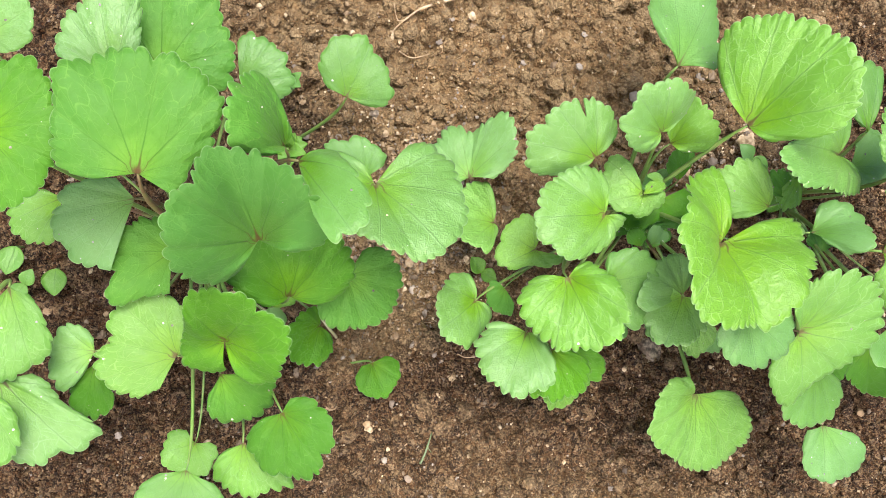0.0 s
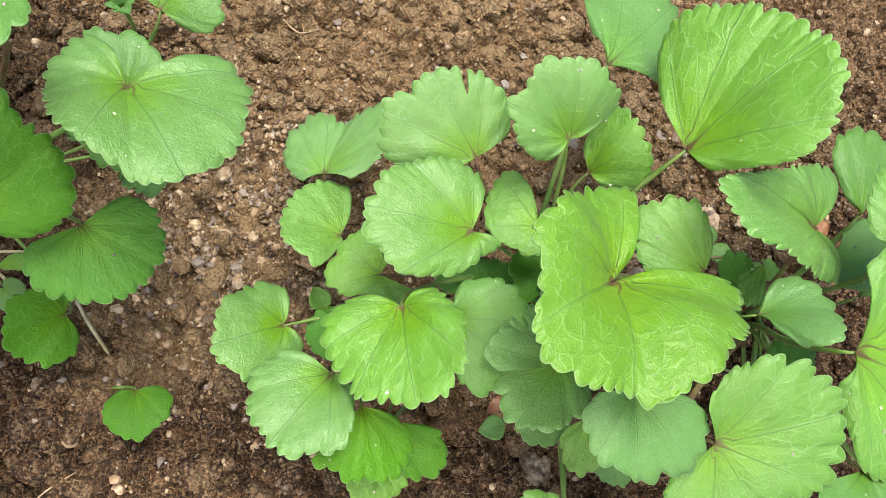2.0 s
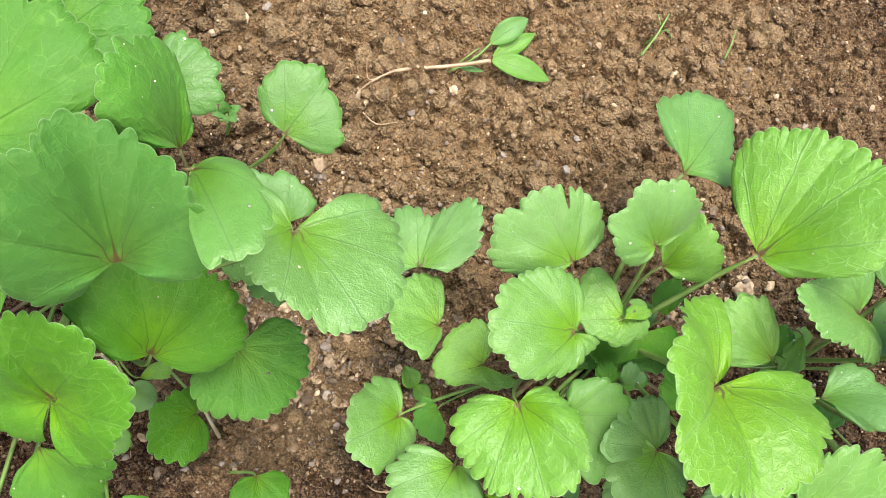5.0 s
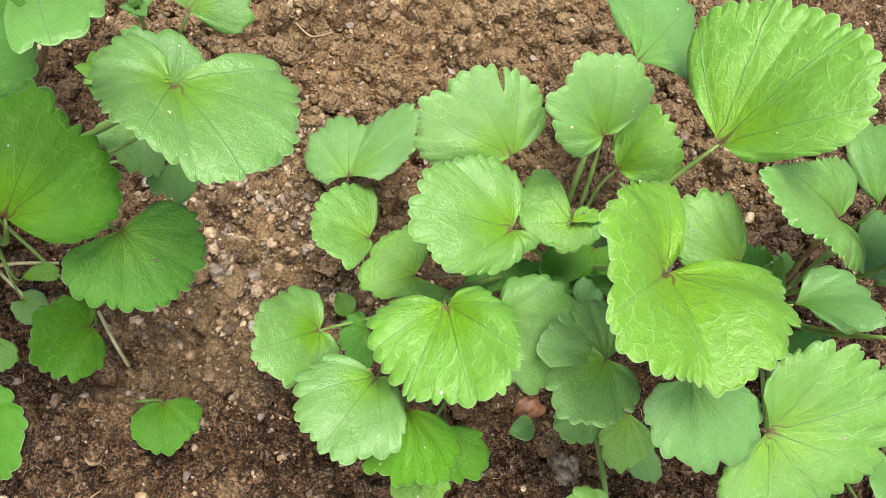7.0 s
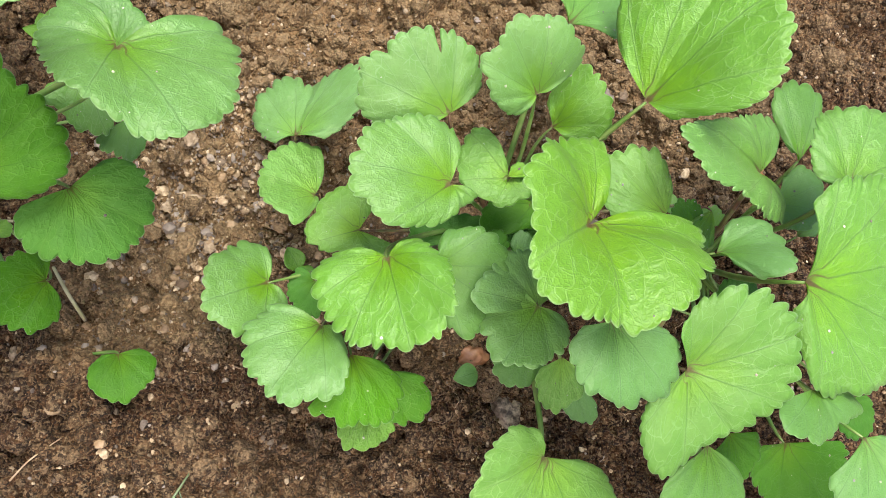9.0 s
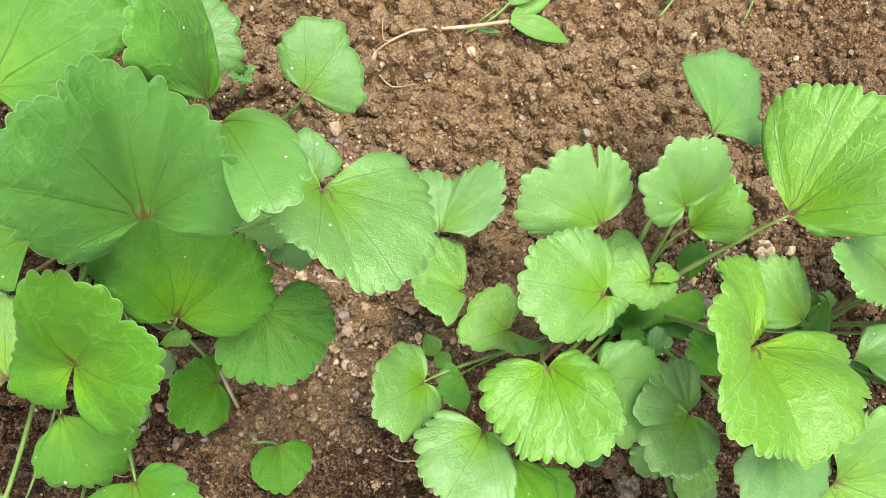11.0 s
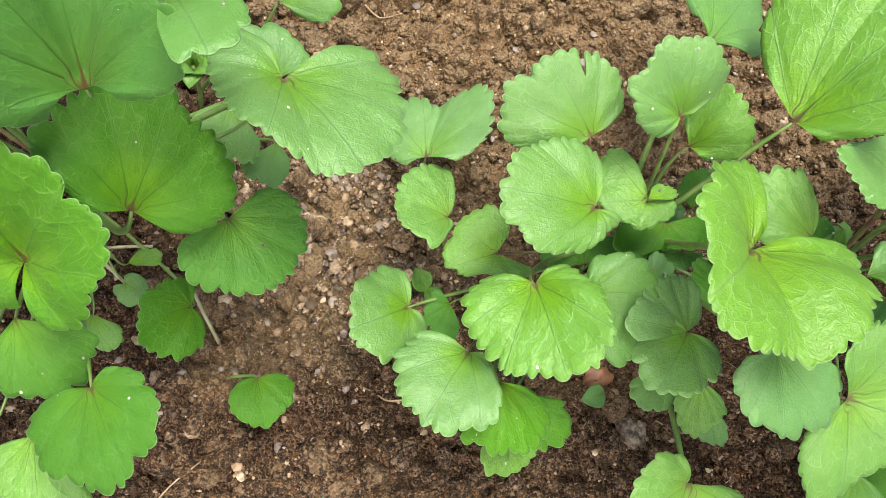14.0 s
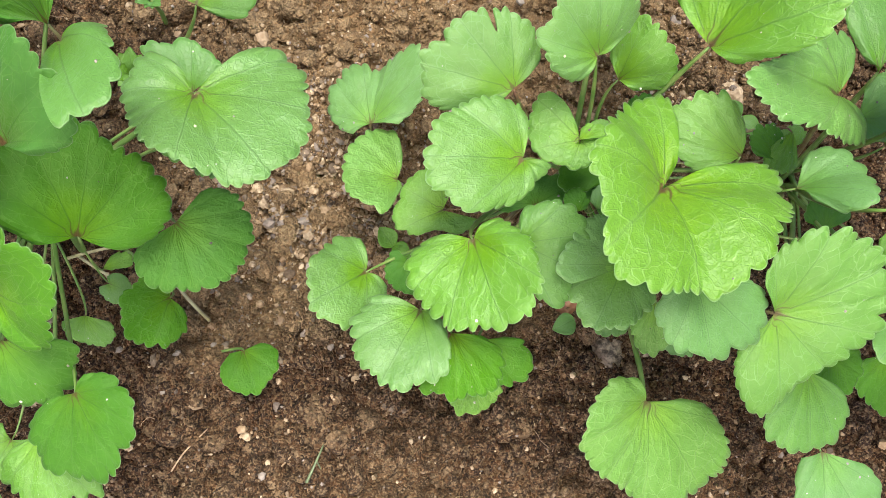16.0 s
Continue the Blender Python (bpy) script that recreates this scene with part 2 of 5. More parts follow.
    color = w.mix(w.math("MULTIPLY", dry, 0.50), color, (light[0] * 0.87, light[1] * 0.84, light[2] * 0.76, 1))
    links.new(color, bsdf.inputs["Base Color"])
    bsdf.inputs["Roughness"].default_value = 0.88
    bsdf.inputs["Specular IOR Level"].default_value = 0.25
    grain = w.math("MULTIPLY", cell.outputs["Distance"], -0.9)
    h = w.math("ADD", w.math("ADD", w.math("MULTIPLY", small, 1.0), grain), w.math("MULTIPLY", tiny, 0.4))
    links.new(w.bump(h, 0.9, 0.0032), bsdf.inputs["Normal"])
    return m


SOIL = soil_material("moist_soil", (0.017, 0.0074, 0.0030), (0.112, 0.055, 0.0215), (0.270, 0.180, 0.094))
CRUMB = soil_material("soil_crumbs", (0.019, 0.0082, 0.0034), (0.120, 0.061, 0.0243), (0.300, 0.212, 0.118), 1.6, True)


def stone_material(name, a, b, c):
    m, nodes, links, bsdf = node_material(name)
    w = Wires(nodes, links)
    coord = nodes.new("ShaderNodeNewGeometry").outputs["Position"]
    rnd = nodes.new("ShaderNodeObjectInfo").outputs["Random"]
    isl = nodes.new("ShaderNodeNewGeometry").outputs["Random Per Island"]
    pick = w.math("FRACT", w.math("ADD", rnd, isl))
    color = w.mix(w.ramp(w.noise(coord, 400.0, 4.0), 0.35, 0.65), (*a, 1), (*b, 1))
    color = w.mix(w.ramp(pick, 0.3, 0.9, 0.0, 0.8), color, (*c, 1))
    color = w.mix(w.ramp(w.noise(coord, 150.0, 3.0), 0.5, 0.7, 0.0, 0.55), color, (0.09, 0.05, 0.028, 1))
    # some of them grey, some dark
    color = w.mix(w.ramp(w.math("FRACT", w.math("MULTIPLY", pick, 7.3)), 0.70, 0.76, 0.0, 0.75), color, (0.17, 0.15, 0.135, 1))
    color = w.mix(w.ramp(w.math("FRACT", w.math("MULTIPLY", pick, 17.9)), 0.55, 0.95, 0.0, 0.8), color, (0.05, 0.032, 0.02, 1))
    links.new(color, bsdf.inputs["Base Color"])
    bsdf.inputs["Roughness"].default_value = 0.7
    links.new(w.bump(w.noise(coord, 900.0, 4.0), 0.5, 0.0006), bsdf.inputs["Normal"])
    return m


GRIT = stone_material("pale_grit", (0.22, 0.155, 0.085), (0.44, 0.345, 0.225), (0.17, 0.105, 0.05))
WHITE_GRIT = stone_material("white_specks", (0.34, 0.36, 0.24), (0.52, 0.52, 0.42), (0.30, 0.36, 0.18))
GREY_STONE = stone_material("grey_stone", (0.035, 0.025, 0.017), (0.24, 0.19, 0.135), (0.12, 0.09, 0.06))
DEAD = stalk_material("dead_leaf", (0.17, 0.07, 0.03), (0.27, 0.13, 0.06))


# ---- building helpers ----
def mesh_part(name, verts, faces, material, parent=None, label="", smooth=True):
    me = bpy.data.meshes.new(name)
    me.from_pydata(verts, [], faces)
    me.materials.append(material)
    if smooth:
        me.polygons.foreach_set("use_smooth", [True] * len(me.polygons))
    ob = new(name, me)
    ob.parent = parent
    if label:
        tagged(ob, label)
    return ob


def tube(points, radii, sides=8):
    """A tapered tube along points: its vertices and faces."""
    verts, faces = [], []
    side = Vector((1, 0, 0))
    for i, (p, r) in enumerate(zip(points, radii)):
        along = (points[min(i + 1, len(points) - 1)] - points[max(i - 1, 0)]).normalized()
        side = (side - along * side.dot(along)).normalized()
        other = along.cross(side)
        for k in range(sides):
            a = 2 * math.pi * k / sides
            verts.append(p + (side * math.cos(a) + other * math.sin(a)) * r)
    for i in range(len(points) - 1):
        for k in range(sides):
            a, b = i * sides + k, i * sides + (k + 1) % sides
            faces.append((a, b, b + sides, a + sides))
    faces.append(tuple(range(sides))[::-1])
    faces.append(tuple(range((len(points) - 1) * sides, len(points) * sides)))
    return verts, faces


def bend(a, b, c, d, n=14):
    """Points along a cubic curve."""
    pts = []
    for i in range(n + 1):
        u = i / n
        v = 1 - u
        pts.append(a * v ** 3 + b * 3 * u * v * v + c * 3 * u * u * v + d * u ** 3)
    return pts


def smooth_row(values, u):
    """A Catmull-Rom curve through evenly spaced values, at shares u from 0 to 1."""
    v = np.concatenate(([2 * values[0] - values[1]], values, [2 * values[-1] - values[-2]]))
    x = np.clip(u, 0, 1) * (len(values) - 1)
    i = np.minimum(x.astype(int), len(values) - 2)
    f = x - i
    a, b, c, d = v[i], v[i + 1], v[i + 2], v[i + 3]
    return 0.5 * (2 * b + (c - a) * f + (2 * a - 5 * b + 4 * c - d) * f ** 2 + (3 * b - a - 3 * c + d) * f ** 3)


# ---- ground ----
def hump(x, y, cx, cy, size, height):
    return height * np.exp(-((x - cx) ** 2 + (y - cy) ** 2) / (2 * size * size))


def lie(x, y):
    """The height of the bed's broad lie, without its crumbs."""
    x, y = np.asarray(x, float), np.asarray(y, float)
    return (hump(x, y, 0.150, 0.045, 0.032, -0.016) + hump(x, y, 0.075, -0.030, 0.030, 0.010) + hump(x, y, 0.10, 0.055, 0.03, -0.006)
            + hump(x, y, 0.20, 0.17, 0.05, 0.004) + hump(x, y, 0.30, 0.05, 0.05, -0.004))


class Ground:
    made = None


def spaced(lo, hi, step, far, grow=1.22):
    mid = list(np.arange(lo, hi, step))
    left, right, s = [], [], step
    while len(left) < 90 and (not left or left[-1] > -far):
        s *= grow
        left.append((left[-1] if left else lo) - s)
        right.append((right[-1] if right else mid[-1]) + s)
    return np.array(left[::-1] + mid + right)


def build_ground():
    xs, ys = spaced(-0.15, 0.54, 0.0014, 60.0), spaced(-0.19, 0.27, 0.0014, 60.0)
    gx, gy = np.meshgrid(xs, ys)
    flat = np.stack([gx.ravel(), gy.ravel()], 1)
    z = lie(flat[:, 0], flat[:, 1])
    near = (np.abs(flat[:, 0] - 0.195) < 0.42) & (np.abs(flat[:, 1] - 0.04) < 0.32)
    for k in np.nonzero(near)[0]:
        p = Vector((flat[k, 0], flat[k, 1], 0.0))
        clod = noise.voronoi(p * 85.0)[0][0]
        small = noise.voronoi(p * 210.0)[0][0]
        z[k] += 0.0055 * noise.noise(p * 28.0) + 0.0036 * noise.noise(p * 75.0) + 0.0034 * noise.noise(p * 190.0) + 0.0150 * (0.45 - clod) + 0.0095 * (0.45 - small)
    nx, ny = len(xs), len(ys)
    idx = np.arange(nx * ny).reshape(ny, nx)
    faces = np.stack([idx[:-1, :-1], idx[:-1, 1:], idx[1:, 1:], idx[1:, :-1]], -1).reshape(-1, 4)
    me = bpy.data.meshes.new("ground")
    me.from_pydata(np.column_stack([flat, z]).tolist(), [], faces.tolist())
    me.materials.append(SOIL)
    me.polygons.foreach_set("use_smooth", [True] * len(me.polygons))
    Ground.made = (xs, ys, z.reshape(ny, nx))
    return tagged(new("ground", me), "bare moist brown garden soil, crumbly with small clods and grit", "soil", kind="structure")


def level(x, y):
    xs, ys, z = Ground.made
    i, j = np.clip(np.searchsorted(xs, x), 1, len(xs) - 1), np.clip(np.searchsorted(ys, y), 1, len(ys) - 1)
    return z[j, i]


SOIL_BED = build_ground()


def lump(seed, squash=0.7, fine=1):
    """A rough pebble shape of radius one: vertices and faces of a shaken icosphere."""
    bm = bmesh.new()
    bmesh.ops.create_icosphere(bm, subdivisions=fine + 1, radius=1.0)
    rng = random.Random(seed)
    off = Vector((rng.random() * 50, rng.random() * 50, rng.random() * 50))
    verts = np.array([v.co * (1 + 0.42 * noise.noise(v.co * 1.3 + off) + 0.25 * noise.noise(v.co * 3.1 + off)) for v in bm.verts])
    verts[:, 2] *= squash
    faces = np.array([[v.index for v in f.verts] for f in bm.faces])
    bm.free()
    return verts, faces


LUMPS = [lump(k, 0.6 + 0.05 * (k % 6)) for k in range(14)]


CHIPS = [lump(40 + k, 0.6 + 0.05 * (k % 6), 0) for k in range(14)]


def scatter(name, count, sizes, material, label, category, seed, dense=None, shapes=None):
    """Many loose crumbs lying on the ground, as one object."""
    rng = np.random.default_rng(seed)
    allv, allf, n = [], [], 0
    made = 0
    while made < count:
        x, y = rng.uniform(-0.13, 0.52), rng.uniform(-0.17, 0.28)
        if dense is not None and rng.random() > dense(x, y):
            continue
        made += 1
        v, f = (shapes or LUMPS)[rng.integers(14)]
        s = min(sizes[0] * math.exp(rng.normal(0, sizes[1])), sizes[2])
        m = np.array(Euler((rng.normal(0, 0.4), rng.normal(0, 0.4), rng.uniform(0, 6.28))).to_matrix())
        stretch = rng.uniform(0.75, 1.3, 3)
        allv.append((v * stretch * s) @ m.T + (x, y, level(x, y) + s * rng.uniform(-0.35, 0.3)))
        allf.append(f + n)
        n += len(v)
    me = bpy.data.meshes.new(name)
    me.from_pydata(np.concatenate(allv).tolist(), [], np.concatenate(allf).tolist())
    me.materials.append(material)
    return tagged(new(name, me), label, category, kind="stuff")


def gritty(x, y):
    return 0.03 + 0.97 * math.exp(-((x - 0.14) ** 2 / 0.0016 + (y - 0.045) ** 2 / 0.0022)) + 0.4 * math.exp(-((x - 0.33) ** 2 + (y - 0.07) ** 2) / 0.001)


def pieces(name, count, sizes, material, seed, dense=None):
    """The lumps nearest the middle of the bed, each a piece of its own under the ground."""
    rng = np.random.default_rng(seed)
    shared = []
    for v, f in LUMPS:
        me = bpy.data.meshes.new(name)
        me.from_pydata(v.tolist(), [], f.tolist())
        me.materials.append(material)
        shared.append(me)
    made = 0
    while made < count:
        x, y = rng.uniform(0.07, 0.25), rng.uniform(-0.12, 0.20)
        if dense is not None and rng.random() > dense(x, y):
            continue
        made += 1
        s = min(sizes[0] * math.exp(rng.normal(0, sizes[1])), sizes[2])
        ob = new(name, shared[rng.integers(14)])
        ob.parent = SOIL_BED
        ob.matrix_local = pose(x, y, float(level(x, y)) + s * rng.uniform(-0.45, 0.2), rng.normal(0, 20), rng.normal(0, 20), rng.uniform(0, 360)) @ Matrix.Diagonal((s * rng.uniform(0.8, 1.3), s, s * rng.uniform(0.8, 1.1), 1))


pieces("clod", 290, (0.0030, 0.38, 0.0070), CRUMB, 13)
pieces("pebble", 295, (0.0011, 0.36, 0.0032), GRIT, 14, gritty)
scatter("soil_clods", 4200, (0.0027, 0.42, 0.0075), CRUMB, "small rounded clods of moist brown soil", "soil clods", 3)
scatter("soil_crumbs", 44000, (0.00098, 0.46, 0.0026), CRUMB, "loose crumbs of moist brown soil", "soil crumbs", 4, None, CHIPS)
scatter("gravel", 4600, (0.0010, 0.50, 0.0036), GRIT, "pale sandy gravel lying between the plants", "gravel", 5, gritty, CHIPS)
scatter("grit", 16000, (0.00055, 0.4, 0.0014), GRIT, "fine pale grit scattered over the soil", "grit", 6, gritty, CHIPS)



def fibres(count, seed):
    """Fine dry root fibres caught between the crumbs, as one object."""
    rng = np.random.default_rng(seed)
    allv, allf = [], []
    for _ in range(count):
        x, y, way = rng.uniform(-0.02, 0.42), rng.uniform(-0.14, 0.24), rng.uniform(0, 6.28)
        points = []
        for k in range(9):
            points.append(Vector((x, y, float(level(x, y)) + 0.0016 + rng.uniform(-0.0008, 0.0009))))
            way += rng.normal(0, 0.45)
            x, y = x + 0.0016 * math.cos(way), y + 0.0016 * math.sin(way)
        thin = rng.uniform(0.00009, 0.0002)
        v, f = tube(points, [thin] * 9, 5)
        n = len(allv)
        allv += v
        allf += [tuple(i + n for i in face) for face in f]
    me = bpy.data.meshes.new("root_fibres")
    me.from_pydata([tuple(v) for v in allv], [], allf)
    me.materials.append(ROOT)
    tagged(new("root_fibres", me), "fine pale dry root fibres caught in the soil", "root fibres", kind="stuff")


fibres(110, 8)


# ---- plants ----
def plant(name, crown, label, group):
    ob = new(name)
    ob.location = (*crown, float(level(*crown)))
    tagged(ob, label, "plant", group)
    return ob


LEAVES = random.Random(11)
SPECKS = []


def leaf(owner, at, turn, half, reach, lift, material=None, stalk=True, tear=None, bulge=0.0, crease=None, root=None):
    """One leaf: a blade that fans out from the stalk's end to half degrees on both sides of its middle, with its reach and lift
    in millimetres at even steps from its left to its right, a bulge half way out, a crease (its share of the fan and its depth)
    along one vein, and the stalk down to the plant's crown or to a root beside it."""
    rng = LEAVES
    reach, lift = np.array(reach) / 1000, np.array(lift) / 1000
    size = float(np.mean(reach[2:-2]))
    arc = (size * radians(2 * half) + float(np.abs(np.diff(reach)).sum()) * 0.5)
    smooth = material == LEAF_PALE
    veins = 7 if half > 95 and size > 0.024 else 5 if half > 58 else 3
    teeth = max(9, int(round(arc / (0.0074 if smooth else 0.0060))))
    cols, rings = teeth * 9, 11
    # even steps along the rim
    u = np.linspace(0, 1, 721)
    edge = np.maximum(smooth_row(reach, u), 0.003)
    run = np.concatenate(([0], np.cumsum(np.hypot(np.diff(edge), 0.5 * (edge[1:] + edge[:-1]) * radians(2 * half) / 720))))
    share = np.linspace(0, 1, cols + 1)
    u = np.interp(share, run / run[-1], u)
    theta = radians(half) * (1 - 2 * u)
    radius = np.maximum(smooth_row(reach, u), 0.003)
    up = smooth_row(lift, u)
    if crease:
        up = up - crease[1] / 1000 * (np.exp(-np.abs(u - crease[0]) / 0.10) - 0.25)
    # rounded teeth of uneven size with narrow cuts between them, deeper where two lobes meet
    ends = np.concatenate(([0.0], np.cumsum([rng.uniform(0.65, 1.4) for _ in range(teeth)])))
    ends /= ends[-1]
    tall = np.array([rng.uniform(0.6, 1.15) for _ in range(teeth)])
    which = np.clip(np.searchsorted(ends, share, side="right") - 1, 0, teeth - 1)
    within = (share - ends[which]) / (ends[which + 1] - ends[which])
    lean = within ** (1.25 if rng.random() < 0.5 else 0.8)
    bite = tall[which] * (np.sin(np.pi * lean) + 1e-9) ** 0.5
    for e in ends[1:-1]:
        if rng.random() < 0.25:
            bite -= rng.uniform(0.3, 0.9) * np.exp(-((share - e) * teeth / 0.34) ** 2)
    grow = 0.0026 * min(1.0, size / 0.03) * np.clip(radius / size, 0.15, 1.0)
    lobe = 0.0 * radius
    if len(reach) < 20:
        lobe = (np.abs(np.sin(np.pi * u * veins)) ** 0.55 - 0.78) * (0.075 if smooth else 0.05) * size
    if smooth:
        grow = grow * 0.9
    # the two edges of the notch at the stalk are whole
    grow = grow * np.clip(np.minimum(u, 1 - u) * half / 5.0, 0.0, 1.0)
    plain = radius + lobe * np.minimum(1, radius / size)
    radius = plain + grow * (bite - 0.70)
    if tear:
        radius = radius * (1 - 0.3 * np.exp(-((u - tear) / 0.009) ** 4))
    m = pose(0, 0, 0, *turn).to_3x3()
    verts, fan, flat = [], [], []
    seed = Vector((rng.uniform(0, 40), rng.uniform(0, 40), rng.uniform(0, 40)))
    wave = rng.uniform(0, 6.28)
    base = Vector(at)
    shares = [0.0] + [(k / rings) ** 0.85 for k in range(1, rings + 1)]
    for s in shares[1:]:
        for k in range(cols + 1):
            r = plain[k] * s + (radius[k] - plain[k]) * max(0.0, (s - 0.6) / 0.4) ** 2
            x, y = r * math.cos(theta[k]), r * math.sin(theta[k])
            c = u[k] * veins
            d = abs(c - math.floor(c) - 0.5) * s
            pleat = (1 - math.exp(-(d / 0.13) ** 2)) * (0.0004 if smooth else 0.0007) * min(1.2, size / 0.03) * min(1, s * 2) * (1.0 - 0.3 * s)
            puff = (0.0004 if smooth else 0.0011) * noise.noise(Vector((x, y, 0)) * 120 + seed) * s + 0.0022 * noise.noise(Vector((x, y, 0)) * 45 + seed) * s
            dome = (0.045 * size + bulge / 1000) * (4 * s * (1 - s))
            ruffle = 0.0006 * s ** 4 * math.sin(share[k] * teeth * 0.9 + wave) - 0.0007 * max(0, s - 0.8) * 5 * (0.4 + 0.3 * math.sin(u[k] * 11 + wave)) * min(1, size / 0.03)
            verts.append(Vector((x, y, up[k] * s + pleat + puff + dome + ruffle)))
            fan.append((c, s))
            flat.append((x, y))
    n = cols + 1
    faces = []
    for i in range(rings - 1):
        for k in range(cols):
            a = i * n + k
            faces.append((a, a + n, a + n + 1, a + 1))
    heart = len(verts)
    verts.append(Vector((0, 0, -0.0004)))
    fan.append((veins / 2, 0.0))
    flat.append((0.0, 0.0))
    for k in range(cols):
        faces.append((heart, k, k + 1))
    for _ in range(int(rng.uniform(0, 10) * min(1.5, size / 0.03))):
        p = verts[rng.randrange(3 * n, (rings - 1) * n)]
        SPECKS.append((base + m @ p, rng.choice((0.00016, 0.0002, 0.00026, 0.00036, 0.0006)), m))
    top = len(verts)
    # underside
    verts += [v - Vector((0, 0, 0.00038)) for v in verts]
    fan += fan
    flat += flat
    faces += [tuple(i + top for i in f[::-1]) for f in faces]
    last = (rings - 1) * n
    for k in range(cols):
        a = last + k
        faces.append((a + 1, a, a + top, a + 1 + top))
    home = Vector(owner.location)
    me = bpy.data.meshes.new("leaf")
    me.from_pydata([base + m @ v - home for v in verts], [], faces)
    me.materials.append(material)
    me.polygons.foreach_set("use_smooth", [True] * len(me.polygons))
    loops = np.empty(len(me.loops), int)
    me.loops.foreach_get("vertex_index", loops)
    for name, table in (("fan", fan), ("flat", flat)):
        layer = me.uv_layers.new(name=name)
        layer.data.foreach_set("uv", np.array(table)[loops].ravel())
    ob = new("leaf", me)
    ob.parent = owner
    if stalk:
        foot = home + Vector((rng.uniform(-0.006, 0.006), rng.uniform(-0.006, 0.006), 0.002))
        if root:
            foot = Vector((*root, float(level(*root)) - 0.001))
        way = foot - base
        rise = Vector((0, 0, -max(0.4 * (base.z - foot.z), 0.006)))
        inward = -(m @ Vector((1, 0, 0))) * 0.12 * way.length
        if root:
            inward = way * 0.2
        elif base.z > 0.03:
            inward.z = min(inward.z, -0.004)
        pts = bend(base + Vector((0, 0, -0.0012)), base + inward + rise * 0.7, foot + Vector((way.x * -0.25, way.y * -0.25, 0.35 * (base.z - foot.z))), foot)
        thick = 0.0003 + 0.0008 * min(1, size / 0.035) ** 1.6
        v, f = tube([p - home for p in pts], [thick * (0.5 + 0.6 * min(1, i / 3) + 0.25 * i / 14) for i in range(15)])
        mesh_part("stalk", v, f, RED_STALK if rng.random() < 0.2 else STALK, ob)
    return ob


GROUP = "seedlings in the bed"
mid_plant = plant("seedling", (0.2740, 0.0520), "leafy green mallow-like seedling with scalloped leaves in brown soil", GROUP)
right_plant = plant("seedling", (0.3850, 0.0500), "leafy green seedling with large scalloped leaves at the bed's edge", GROUP)
left_plant = plant("seedling", (0.0260, 0.0460), "tall green seedling with broad overlapping scalloped leaves", GROUP)
edge_plant = plant("seedling", (-0.1020, 0.0030), "green seedling with broad leaves leaning in over the bed", GROUP)
left2_plant = plant("seedling", (0.0800, 0.0950), "young green seedling with a single lobed leaf on a slim stalk", GROUP)
sprout_plant = plant("sprout", (0.1030, -0.0240), "tiny flat seedling with one lobed dark green leaf", GROUP)
# leaves
leaf(mid_plant, (0.1731, 0.0717, 0.0292), (-21, 12, 96), 110,
     (9.3, 10.4, 12.1, 14.6, 16.9, 19.7, 22.5, 23.6, 25.1, 28.3, 28.7, 31.2, 32.7, 32.6, 31.4, 28.1, 27.2, 30.6, 34.6, 40.2, 41.6, 38.1, 35.2, 33.0, 31.1, 26.6, 20.4, 16.6, 13.9), (-0.1, -0.6, -1.5, -2.3, -2.7, -3.1, -3.5, -2.9, 0.1, 3.5, 4.3, 3.0, 1.9), LEAF_MILKY_SHEEN, crease=(0.58, 3), root=(0.181, 0.056))
leaf(mid_plant, (0.1840, 0.0457, 0.0330), (19, -15, 170), 101,
     (5.9, 7.2, 9.7, 15.3, 22.1, 22.9, 23.1, 23.5, 25.7, 27.1, 26.1, 26.5, 25.8, 25.6, 25.5, 25.2, 25.3, 25.7, 25.3, 25.3, 25.5, 25.3, 24.5, 24.5, 23.3, 16.3, 8.9), (2.8, 3.9, 6.0, 6.3, 4.6, 1.6, 0.3, 0.3, 0.7, 1.4, 1.4, 1.0, 0.7), LEAF_BRIGHT, root=(0.192, 0.040))
leaf(mid_plant, (0.2017, 0.0297, 0.0500), (4, 10, -157), 141,
     (16.4, 16.7, 15.9, 15.3, 13.8, 12.7, 11.8, 10.6, 9.7, 9.2, 8.8, 8.7, 8.8, 9.1, 10.5, 12.6, 15.5, 17.8, 18.9, 21.2, 21.3, 21.8, 20.7, 19.7, 19.3, 19.5, 20.0, 20.1, 19.8, 19.7, 20.1, 20.6, 20.3, 18.3, 16.4, 14.4, 12.6, 9.1), (-0.0, -0.0, -0.0, -0.0, -0.0, -0.1, -0.5, -0.7, -0.4, -0.2, -0.0, -0.0, -0.0), LEAF_BRIGHT)
leaf(mid_plant, (0.2306, 0.0456, 0.0808), (-7, -17, -139), 139,
     (9.4, 12.1, 11.8, 11.3, 10.7, 10.3, 10.0, 9.8, 9.7, 10.2, 11.7, 13.0, 14.4, 16.6, 19.4, 21.2, 24.4, 29.8, 34.1, 37.0, 38.2, 42.1, 41.4, 42.2, 41.2, 40.1, 39.1, 35.9, 33.4, 31.9, 30.4, 28.4, 26.8, 25.6, 24.2, 21.2, 17.8), (1.3, 1.9, 2.2, 2.2, 1.3, 0.8, 1.5, 0.7, -1.0, 0.1, 2.0, 2.0, 1.1), LEAF_MILKY_SHEEN, bulge=0.7, crease=(0.78, 2))
